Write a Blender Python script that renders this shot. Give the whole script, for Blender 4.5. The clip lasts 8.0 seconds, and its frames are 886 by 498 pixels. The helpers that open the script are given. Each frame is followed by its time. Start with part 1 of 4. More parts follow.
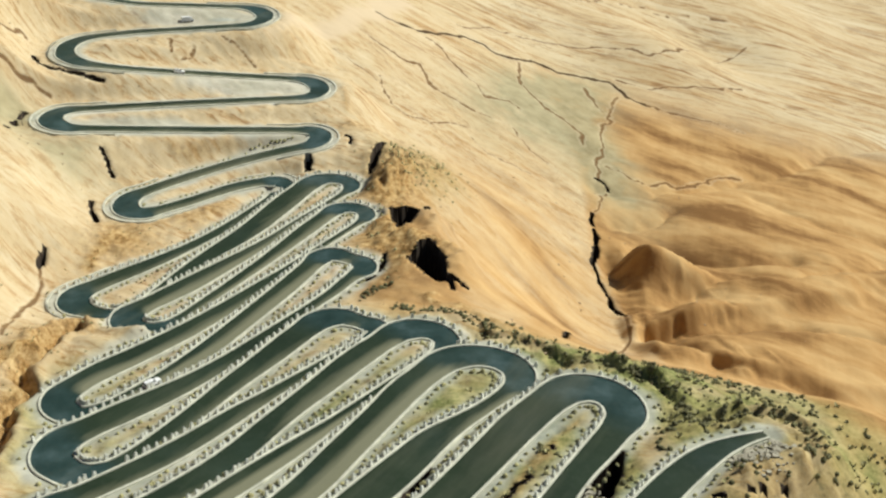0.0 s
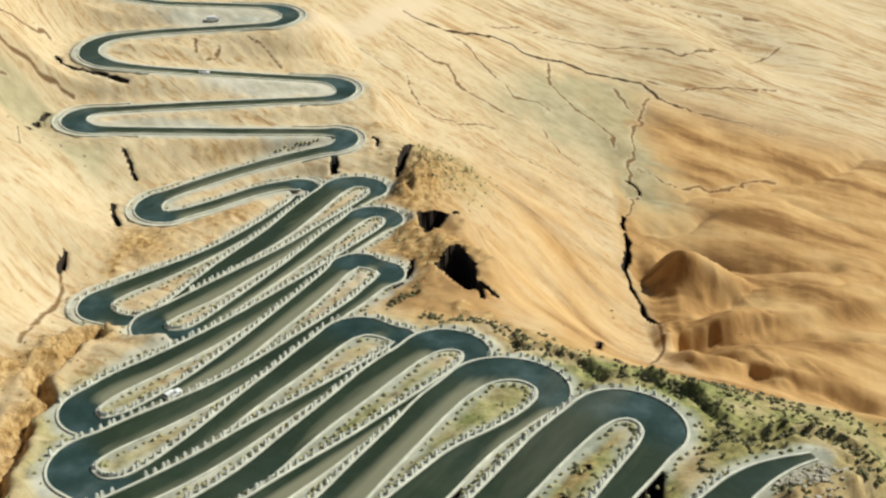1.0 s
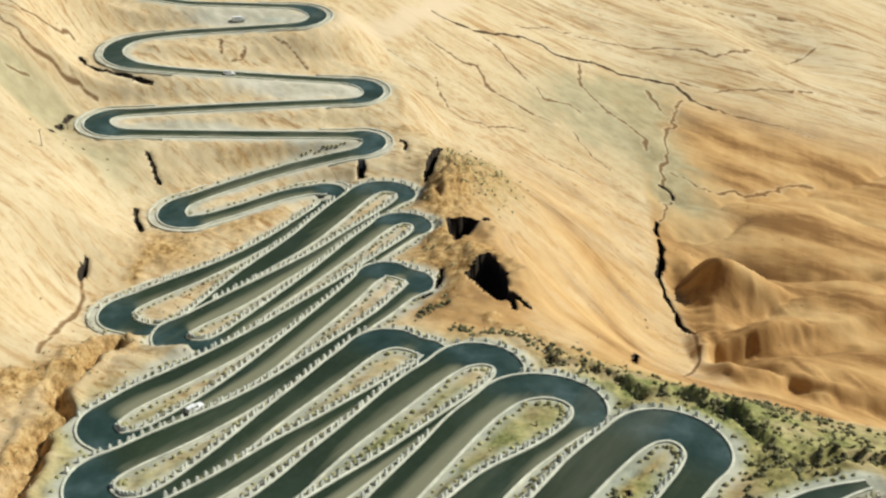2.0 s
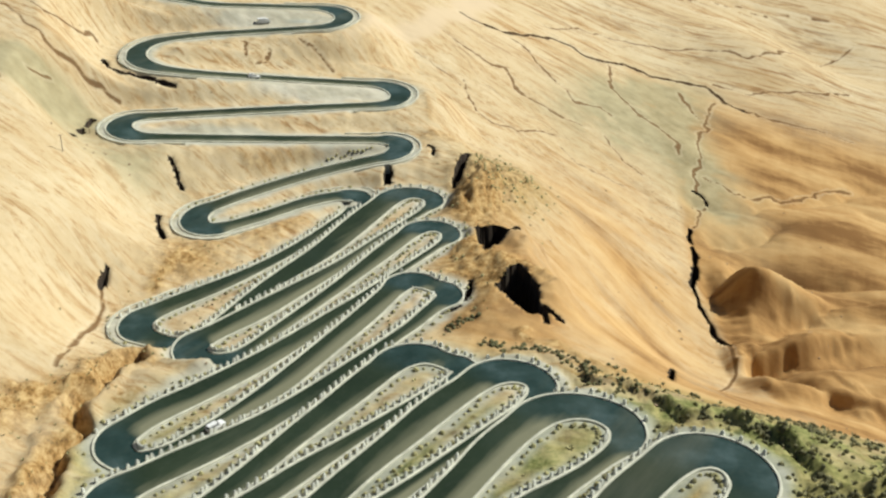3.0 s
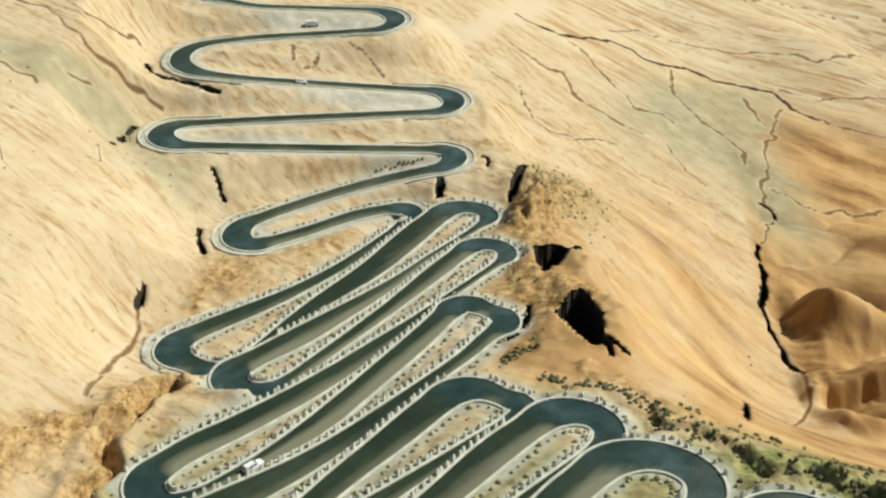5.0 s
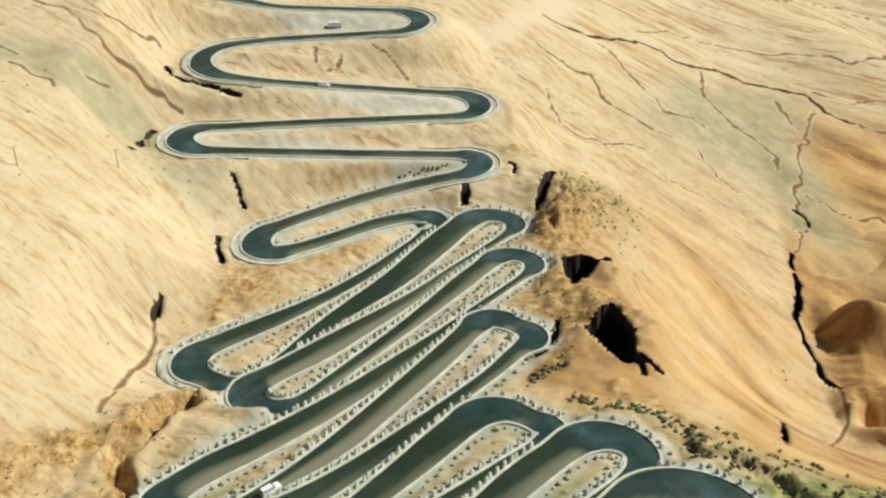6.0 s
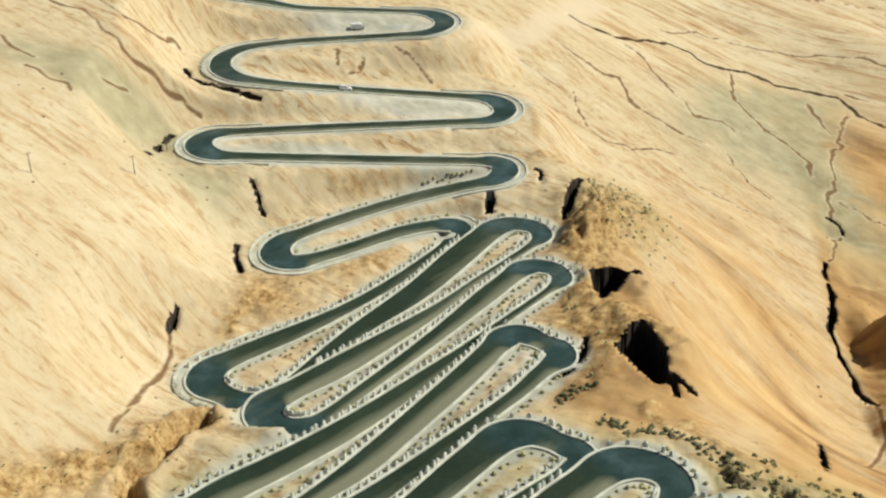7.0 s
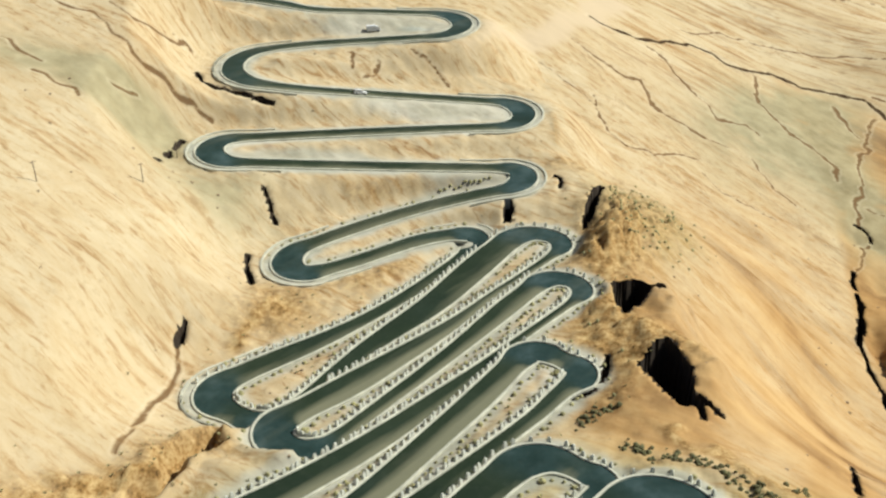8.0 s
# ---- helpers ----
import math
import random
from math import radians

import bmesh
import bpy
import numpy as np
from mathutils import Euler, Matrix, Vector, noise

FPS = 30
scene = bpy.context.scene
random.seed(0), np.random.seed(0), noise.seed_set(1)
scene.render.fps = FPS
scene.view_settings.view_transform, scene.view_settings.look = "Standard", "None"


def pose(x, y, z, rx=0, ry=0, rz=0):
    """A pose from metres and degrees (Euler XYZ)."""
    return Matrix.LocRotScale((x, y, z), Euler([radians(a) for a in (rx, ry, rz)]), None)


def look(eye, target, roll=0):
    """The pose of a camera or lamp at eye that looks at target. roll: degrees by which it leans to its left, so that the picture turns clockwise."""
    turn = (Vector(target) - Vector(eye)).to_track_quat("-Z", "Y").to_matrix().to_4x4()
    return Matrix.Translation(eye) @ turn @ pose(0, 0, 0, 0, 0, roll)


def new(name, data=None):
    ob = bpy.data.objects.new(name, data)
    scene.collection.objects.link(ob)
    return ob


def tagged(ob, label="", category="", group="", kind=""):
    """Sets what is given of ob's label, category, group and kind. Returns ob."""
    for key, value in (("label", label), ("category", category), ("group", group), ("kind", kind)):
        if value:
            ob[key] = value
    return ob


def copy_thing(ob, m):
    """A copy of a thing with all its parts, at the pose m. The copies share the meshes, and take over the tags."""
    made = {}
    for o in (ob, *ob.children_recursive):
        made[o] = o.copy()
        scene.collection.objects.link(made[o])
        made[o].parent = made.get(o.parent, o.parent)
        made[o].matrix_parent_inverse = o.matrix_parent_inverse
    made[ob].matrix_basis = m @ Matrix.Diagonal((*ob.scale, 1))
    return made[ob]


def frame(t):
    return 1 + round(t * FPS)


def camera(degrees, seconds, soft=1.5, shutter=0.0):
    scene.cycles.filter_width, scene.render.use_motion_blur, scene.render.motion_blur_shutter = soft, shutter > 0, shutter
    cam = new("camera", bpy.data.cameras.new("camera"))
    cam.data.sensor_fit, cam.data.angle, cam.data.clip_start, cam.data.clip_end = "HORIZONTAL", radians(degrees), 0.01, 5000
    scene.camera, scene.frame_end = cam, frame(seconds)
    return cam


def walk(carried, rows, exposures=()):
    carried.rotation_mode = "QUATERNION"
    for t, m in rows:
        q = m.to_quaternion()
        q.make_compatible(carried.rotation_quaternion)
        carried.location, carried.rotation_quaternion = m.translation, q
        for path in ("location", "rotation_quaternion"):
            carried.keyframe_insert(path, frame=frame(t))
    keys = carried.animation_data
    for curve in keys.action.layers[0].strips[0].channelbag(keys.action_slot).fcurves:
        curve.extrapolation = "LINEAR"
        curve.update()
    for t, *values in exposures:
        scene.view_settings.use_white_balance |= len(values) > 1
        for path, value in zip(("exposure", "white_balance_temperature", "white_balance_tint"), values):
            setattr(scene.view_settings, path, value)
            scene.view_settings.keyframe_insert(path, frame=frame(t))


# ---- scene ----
# ---------------------------------------------------------------- camera
cam = camera(46.0, 8.0, soft=2.5)
PATH = [
    (0.0, pose(2.56, -29.43, 136.45, 62.198, -1.450, -5.280)),
    (0.5, pose(2.40, -25.95, 135.47, 62.186, -1.295, -4.623)),
    (1.0, pose(2.20, -22.47, 134.47, 62.156, -1.064, -3.948)),
    (1.5, pose(1.92, -18.77, 133.55, 62.127, -0.880, -3.258)),
    (3.0, pose(0.76, -7.57, 131.50, 62.034, -0.338, -1.301)),
    (3.5, pose(0.38, -3.77, 130.74, 62.029, -0.171, -0.634)),
    (4.0, pose(0.00, 0.00, 130.00, 62.000, -0.000, 0.000)),
    (4.5, pose(-0.30, 3.74, 129.38, 61.967, 0.152, 0.660)),
    (6.0, pose(-1.48, 14.85, 127.92, 61.804, 0.558, 2.547)),
    (6.5, pose(-1.88, 18.52, 127.61, 61.730, 0.694, 3.164)),
    (7.0, pose(-2.37, 22.13, 127.36, 61.632, 0.789, 3.757)),
    (7.5, pose(-2.62, 25.84, 127.00, 61.569, 0.891, 4.244)),
    (8.0, pose(-2.82, 29.46, 126.61, 61.498, 1.062, 4.662)),
]
SIZE = 1.35          # metres to one unit of the plan below
walk(cam, [(t, Matrix.Translation(m.translation * (SIZE - 1)) @ m) for t, m in PATH], exposures=[(0.0, 0.34)])

# ---------------------------------------------------------------- daylight
SUN_EL, SUN_AZ = 44.0, 72.0        # elevation; azimuth clockwise from +y
world = bpy.data.worlds.new("daylight")
scene.world = world
world.use_nodes = True
wn = world.node_tree.nodes
wn.clear()
sky = wn.new("ShaderNodeTexSky")
sky.sky_type, sky.sun_disc = "NISHITA", False
sky.sun_elevation, sky.sun_rotation = radians(SUN_EL), radians(SUN_AZ)
bg = wn.new("ShaderNodeBackground")
bg.inputs["Strength"].default_value = 0.038
wout = wn.new("ShaderNodeOutputWorld")
world.node_tree.links.new(sky.outputs[0], bg.inputs["Color"])
world.node_tree.links.new(bg.outputs[0], wout.inputs["Surface"])
lamp = bpy.data.lights.new("sun", "SUN")
lamp.energy, lamp.angle, lamp.color = 4.3, radians(0.53), (0.965, 0.975, 0.885)
sun = new("sun", lamp)
ce, se = math.cos(radians(SUN_EL)), math.sin(radians(SUN_EL))
to_sun = Vector((ce * math.sin(radians(SUN_AZ)), ce * math.cos(radians(SUN_AZ)), se))
sun.matrix_basis = look(to_sun * 400, (0, 0, 0))

# ---------------------------------------------------------------- materials


def mat(name):
    m = bpy.data.materials.new(name)
    m.use_nodes = True
    nt = m.node_tree
    return m, nt, nt.nodes["Principled BSDF"]


def node(nt, kind, **values):
    n = nt.nodes.new(kind)
    for k, v in values.items():
        if k in n.inputs:
            n.inputs[k].default_value = v
    return n


def tex(nt, scale, detail=6.0, rough=0.6, stretch=(1, 1, 1), turn=0.0, warp=0.0):
    """Noise over the plan: one unit of scale is one cell to a unit of the plan."""
    geo = node(nt, "ShaderNodeNewGeometry")
    mp = node(nt, "ShaderNodeMapping")
    mp.vector_type = "TEXTURE"         # turn first, then draw out along the turned axes
    mp.inputs["Scale"].default_value = tuple(SIZE / v for v in stretch[:2]) + (SIZE if stretch == (1, 1, 1) else 40.0,)
    mp.inputs["Rotation"].default_value = (0, 0, radians(turn))
    n = node(nt, "ShaderNodeTexNoise", Scale=scale, Detail=detail, Roughness=rough, Distortion=warp)
    nt.links.new(geo.outputs["Position"], mp.inputs["Vector"])
    nt.links.new(mp.outputs[0], n.inputs["Vector"])
    return n.outputs["Fac"]


def ramp(nt, fac, stops):
    r = node(nt, "ShaderNodeValToRGB")
    e = r.color_ramp.elements
    while len(e) < len(stops):
        e.new(0.5)
    for el, (p, c) in zip(e, stops):
        el.position, el.color = p, (*c, 1)
    nt.links.new(fac, r.inputs["Fac"])
    return r.outputs["Color"]


def mix(nt, fac, a, b, kind="MIX"):
    n = nt.nodes.new("ShaderNodeMix")
    n.data_type, n.blend_type = "RGBA", kind
    for sock, v in ((n.inputs[0], fac), (n.inputs[6], a), (n.inputs[7], b)):
        if isinstance(v, (int, float)):
            sock.default_value = v
        elif isinstance(v, tuple):
            sock.default_value = (*v, 1)
        else:
            nt.links.new(v, sock)
    return n.outputs[2]


def bump(nt, bsdf, height, strength, distance):
    b = node(nt, "ShaderNodeBump", Strength=strength, Distance=distance)
    nt.links.new(height, b.inputs["Height"])
    nt.links.new(b.outputs[0], bsdf.inputs["Normal"])


def attr(nt, name):
    a = nt.nodes.new("ShaderNodeAttribute")
    a.attribute_name = name
    return a.outputs["Fac"]


def plain(name, colour, rough=0.8, metal=0.0, vary=0.18, scale=1.5):
    m, nt, p = mat(name)
    lo = tuple(c * (1 - vary) for c in colour)
    hi = tuple(min(1, c * (1 + vary)) for c in colour)
    nt.links.new(ramp(nt, tex(nt, scale), [(0.3, lo), (0.7, hi)]), p.inputs["Base Color"])
    p.inputs["Roughness"].default_value, p.inputs["Metallic"].default_value = rough, metal
    return m


def times(nt, a, b):
    n = node(nt, "ShaderNodeMath")
    n.operation = "MULTIPLY"
    for sock, v in zip(n.inputs, (a, b)):
        if isinstance(v, (int, float)):
            sock.default_value = v
        else:
            nt.links.new(v, sock)
    return n.outputs[0]


def veins(nt, scale, stretch, turn, width, seed):
    """Thin wandering lines where a drawn-out noise crosses its middle value, broken here and there."""
    line = ramp(nt, tex(nt, scale, 7, 0.58, stretch, turn), [(0.5 - width, (0, 0, 0)), (0.5, (1, 1, 1)), (0.5 + width, (0, 0, 0))])
    gate = ramp(nt, tex(nt, 0.021 + 0.003 * seed, 3), [(0.44, (0, 0, 0)), (0.56, (1, 1, 1))])
    return times(nt, line, gate)


def ground_material():
    m, nt, p = mat("desert_soil")
    cream = [(0.28, (0.40, 0.275, 0.135)), (0.42, (0.51, 0.385, 0.22)), (0.56, (0.57, 0.465, 0.30)), (0.74, (0.63, 0.545, 0.385))]
    slope = ramp(nt, tex(nt, 0.13, 9, 0.74, (0.42, 1.0, 1), -24, 1.6), cream)
    plain_soil = ramp(nt, tex(nt, 0.060, 8, 0.68, (0.16, 1.0, 1), -17, 0.3), cream)
    c = mix(nt, attr(nt, "flat"), slope, plain_soil)
    stroke = [(0.34, (0.46, 0.285, 0.145)), (0.405, (0.79, 0.65, 0.49)), (0.46, (1, 1, 1))]
    scratch = mix(nt, 1.0, ramp(nt, tex(nt, 0.75, 7, 0.70, (0.20, 1.0, 1), -25, 1.0), stroke), ramp(nt, tex(nt, 0.22, 9, 0.76, (0.26, 1.0, 1), -22, 1.1), stroke), "MULTIPLY")
    scratch_flat = mix(nt, 1.0, ramp(nt, tex(nt, 0.34, 6, 0.66, (0.12, 1.0, 1), -15, 0.6), stroke), ramp(nt, tex(nt, 0.13, 8, 0.72, (0.12, 1.0, 1), -12, 0.8), stroke), "MULTIPLY")
    broad = ramp(nt, tex(nt, 0.012, 5), [(0.35, (0.52, 0.385, 0.215)), (0.65, (0.60, 0.50, 0.325))])
    c = mix(nt, 0.36, c, broad)
    c = mix(nt, 0.80, c, mix(nt, attr(nt, "flat"), scratch, scratch_flat), "MULTIPLY")
    fine = ramp(nt, tex(nt, 0.42, 9, 0.76), [(0.30, (0.56, 0.47, 0.38)), (0.46, (1, 1, 1))])
    c = mix(nt, 0.62, c, fine, "MULTIPLY")
    peach = mix(nt, 0.5, slope, (0.44, 0.295, 0.15))
    c = mix(nt, times(nt, attr(nt, "peach"), 0.42), c, peach)
    # thin brown rills on the open slopes
    keep = ramp(nt, attr(nt, "open"), [(0.3, (0, 0, 0)), (0.8, (1, 1, 1))])
    for args in ((0.034, (0.30, 1, 1), -42, 0.007, 1), (0.060, (0.26, 1, 1), -36, 0.009, 2)):
        c = mix(nt, times(nt, times(nt, veins(nt, *args), keep), 0.75), c, (0.22, 0.125, 0.055))
    for args in ((0.022, (0.16, 1, 1), -14, 0.012, 3), (0.045, (0.13, 1, 1), -18, 0.016, 4), (0.075, (0.16, 1, 1), -12, 0.016, 5)):
        c = mix(nt, times(nt, times(nt, veins(nt, *args), attr(nt, "flat")), 0.62), c, (0.24, 0.14, 0.065))
    grain = mix(nt, 0.12, tex(nt, 0.06, 6, 0.64, (0.35, 1, 1), -30), tex(nt, 0.36, 6, 0.66, (0.16, 1, 1), 72))
    brown = ramp(nt, grain, [(0.38, (0.205, 0.102, 0.034)), (0.5, (0.405, 0.235, 0.090)), (0.62, (0.525, 0.340, 0.150))])
    c = mix(nt, attr(nt, "brown"), c, brown)
    c = mix(nt, attr(nt, "track"), c, (0.56, 0.44, 0.29))
    moss = ramp(nt, tex(nt, 0.42, 9, 0.78), [(0.36, (0.055, 0.066, 0.02)), (0.47, (0.17, 0.185, 0.062)), (0.62, (0.36, 0.335, 0.14))])
    c = mix(nt, attr(nt, "green"), c, moss)
    clod = ramp(nt, tex(nt, 0.55, 9, 0.78), [(0.36, (0.085, 0.046, 0.016)), (0.46, (0.30, 0.170, 0.058)), (0.60, (0.53, 0.375, 0.175))])
    c = mix(nt, attr(nt, "rough"), c, clod)
    grey = ramp(nt, tex(nt, 0.2, 6), [(0.3, (0.25, 0.22, 0.125)), (0.7, (0.39, 0.345, 0.21))])
    c = mix(nt, attr(nt, "silt"), c, grey)
    pale = ramp(nt, tex(nt, 0.16, 7, 0.66, (0.35, 1, 1), 14), [(0.32, (0.28, 0.295, 0.245)), (0.5, (0.40, 0.41, 0.35)), (0.68, (0.56, 0.56, 0.49))])
    c = mix(nt, attr(nt, "verge"), c, pale)
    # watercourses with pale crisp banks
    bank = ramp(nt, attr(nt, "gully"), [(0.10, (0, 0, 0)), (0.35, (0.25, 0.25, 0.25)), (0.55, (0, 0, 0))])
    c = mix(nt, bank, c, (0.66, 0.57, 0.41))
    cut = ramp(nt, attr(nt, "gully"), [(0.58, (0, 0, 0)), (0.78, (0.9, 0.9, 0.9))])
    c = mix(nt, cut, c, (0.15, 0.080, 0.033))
    # near-black painted along the main watercourse for the shade in its cut
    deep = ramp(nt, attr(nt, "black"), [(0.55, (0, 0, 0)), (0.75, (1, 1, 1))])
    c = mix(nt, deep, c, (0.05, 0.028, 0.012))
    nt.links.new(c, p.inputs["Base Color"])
    p.inputs["Roughness"].default_value = 0.95
    p.inputs["Specular IOR Level"].default_value = 0.12
    bump(nt, p, tex(nt, 0.45, 7, 0.62), 0.34, 0.4)
    return m


def asphalt_material():
    m, nt, p = mat("asphalt")
    c = ramp(nt, tex(nt, 0.05, 5), [(0.32, (0.014, 0.025, 0.014)), (0.5, (0.021, 0.034, 0.018)), (0.7, (0.036, 0.050, 0.029))])
    # a bluer, lighter tone painted into the bends for the sky's sheen
    sky_sheen = ramp(nt, tex(nt, 0.16, 6), [(0.3, (0.013, 0.031, 0.027)), (0.5, (0.025, 0.050, 0.047)), (0.7, (0.062, 0.098, 0.098))])
    c = mix(nt, attr(nt, "bend"), c, sky_sheen)
    # wind-blown dust, drawn out along the legs
    dust = ramp(nt, tex(nt, 0.085, 6, 0.60, (0.16, 1.0, 1), 53), [(0.53, (0, 0, 0)), (0.72, (0.7, 0.7, 0.7))])
    c = mix(nt, times(nt, dust, 0.5), c, (0.17, 0.165, 0.115))
    # and settled on the valley side, with a ragged edge
    patch = mix(nt, 0.45, tex(nt, 0.030, 4, 0.5), tex(nt, 0.30, 7, 0.68, (0.14, 1.0, 1), 53))
    settle = node(nt, "ShaderNodeMath")
    settle.operation = "ADD"
    nt.links.new(attr(nt, "dust"), settle.inputs[0])
    nt.links.new(patch, settle.inputs[1])
    film = ramp(nt, settle.outputs[0], [(0.66, (0, 0, 0)), (0.80, (0.40, 0.40, 0.40)), (1.02, (0.85, 0.85, 0.85))])
    c = mix(nt, film, c, (0.21, 0.205, 0.132))
    worn = ramp(nt, tex(nt, 0.9, 6, 0.7), [(0.5, (0, 0, 0)), (0.75, (0.16, 0.16, 0.16))])
    c = mix(nt, worn, c, (0.085, 0.09, 0.075))
    nt.links.new(c, p.inputs["Base Color"])
    p.inputs["Roughness"].default_value = 0.62
    p.inputs["Specular IOR Level"].default_value = 0.12
    bump(nt, p, tex(nt, 9.0, 4), 0.2, 0.02)
    return m


SOIL = ground_material()
ASPHALT = asphalt_material()
CONCRETE = plain("pale_concrete", (0.52, 0.51, 0.41), 0.85, 0, 0.25, 0.35)
POST = plain("whitewashed_concrete", (0.60, 0.60, 0.52), 0.85, 0, 0.3, 0.9)
SHRUB = plain("dry_shrub", (0.31, 0.285, 0.135), 0.9, 0, 0.45, 0.5)
ROCK = plain("brown_rock", (0.32, 0.23, 0.14), 0.92, 0, 0.4, 0.8)
# near-black earth: the shade inside pits and clefts is put into its colour
PIT_SHADE = plain("pit_shade_earth", (0.035, 0.022, 0.012), 0.97, 0, 0.4, 0.5)

# ---------------------------------------------------------------- plan of the road
# corners of the centre line: x, y, height; a pair of corners makes a hairpin
FAR = [
    (-140, 330, 52), (-73, 319, 47.0), (-66, 320, 45.0), (-24, 334, 40.0), (-22, 315, 39.5), (-68, 303, 40.0),
    (-82, 295, 40.0), (-79, 278, 39.0), (-65, 277, 37.0), (-29, 290, 30.0), (-5, 296, 26.5),
    (-4, 281, 26.0), (-38, 269, 29.0), (-79, 256, 31.5), (-76, 244, 31.0), (-46, 252, 27.0), (-4, 262, 22.5),
    (-4, 253, 22.0), (-21, 248, 20.5), (-39, 237, 19.5), (-55, 222, 19.5), (-51, 213, 19.0), (-42, 219, 18.5),
    (-25, 234, 18.0), (-14, 237, 17.8)]
# the legs from the foot of the hill upwards: x, y, half width of the asphalt
STACK = [
    [(-14.7, 231.5, 1.9), (-26.5, 211.5, 1.6), (-35.6, 199.4, 1.7), (-42.7, 191.5, 2.4), (-50.0, 184.6, 2.8), (-60.5, 173.8, 2.5)],
    [(-45.4, 165.0, 1.7), (-40.5, 174.0, 1.4), (-34.7, 185.3, 1.7), (-28.2, 195.0, 2.6), (-21.0, 204.8, 3.1), (-14.1, 218.6, 3.6), (-9.7, 226.9, 3.5), (-3.8, 236.8, 2.6)],
    [(7.0, 231.5, 1.2), (-1.0, 219.6, 1.0), (-9.3, 207.9, 1.0), (-14.7, 198.8, 1.4), (-20.2, 190.9, 2.1), (-27.0, 182.3, 2.7), (-32.9, 174.7, 3.2), (-45.8, 161.0, 2.4)],
    [(-36.1, 154.6, 1.5), (-25.2, 171.0, 1.5), (-18.2, 181.1, 1.7), (-11.8, 191.1, 2.0), (-6.0, 200.7, 2.6), (1.9, 212.7, 2.0)],
    [(10.1, 207.3, 1.0), (-0.5, 192.9, 0.9), (-7.1, 183.6, 0.95), (-11.5, 176.9, 1.3), (-16.0, 170.4, 1.9), (-26.4, 156.1, 2.6), (-38.4, 143.8, 2.9), (-44.9, 138.0, 3.0), (-51.0, 129.3, 2.2)],
    [(-44.6, 123.6, 1.3), (-39.7, 127.9, 1.1), (-35.6, 131.7, 1.2), (-30.9, 136.4, 1.6), (-24.7, 143.3, 2.4), (-9.8, 167.8, 2.6), (-5.2, 176.3, 2.4), (-1.6, 182.4, 2.0)],
    [(8.5, 175.1, 1.6), (3.4, 169.5, 1.6), (0.0, 163.4, 1.3), (-12.0, 147.9, 1.5), (-23.7, 133.2, 2.1), (-32.7, 125.2, 2.9), (-37.8, 121.1, 3.1), (-48.9, 111.7, 2.6)],
    [(-38.5, 103.1, 1.5), (-31.3, 111.2, 1.6), (-25.8, 117.5, 2.0), (-18.0, 129.0, 2.3), (-12.7, 135.6, 2.7), (-7.2, 143.4, 3.1), (-1.0, 151.2, 2.4)]]
STACK += [
    [(10.9, 143.9, 1.2), (4.0, 138.6, 1.0), (-4.5, 130.1, 1.1), (-12.5, 121.7, 1.6), (-16.7, 117.3, 2.1), (-21.2, 112.1, 2.2), (-27.8, 105.5, 2.3), (-44.4, 93.2, 2.2)],
    [(-39.3, 86.8, 2.0), (-27.0, 94.5, 2.2), (-16.2, 104.4, 2.4), (-10.9, 112.0, 2.4), (-7.0, 117.0, 2.3), (-1.8, 123.2, 2.7), (3.9, 130.7, 3.0), (15.0, 142.2, 2.6)],
    [(23.6, 135.5, 1.2), (10.0, 121.7, 1.1), (-0.8, 110.1, 1.3), (-4.4, 106.1, 1.8), (-10.5, 99.7, 2.2), (-34.0, 76.7, 2.2)],
    [(-25.1, 69.3, 2.2), (-2.9, 95.1, 2.9), (0.7, 100.5, 3.0), (8.4, 111.4, 2.9), (12.4, 117.4, 3.0), (23.4, 129.3, 2.8)],
    [(36.0, 120.6, 1.6), (24.5, 109.8, 1.4), (20.5, 106.4, 1.8), (15.8, 102.1, 2.6), (9.6, 94.2, 3.3), (-17.0, 64.9, 3.0)],
    [(-9.4, 58.1, 2.6), (16.0, 86.5, 3.0), (32.0, 106.1, 3.4), (41.8, 114.2, 2.8)],
    [(49.6, 106.4, 2.4), (41.0, 95.4, 2.4), (36.3, 89.8, 1.9), (28.0, 78.1, 2.4), (10.7, 51.1, 2.6)],
    [(16.5, 45.0, 2.6), (46.0, 82.5, 2.6), (55.5, 90.5, 2.3), (61.0, 93.2, 1.3), (66.8, 94.6, 0.5)]]
HALF = 2.3          # half the width of the asphalt on the far straights
STEP_UP = 1.30       # climb of each leg


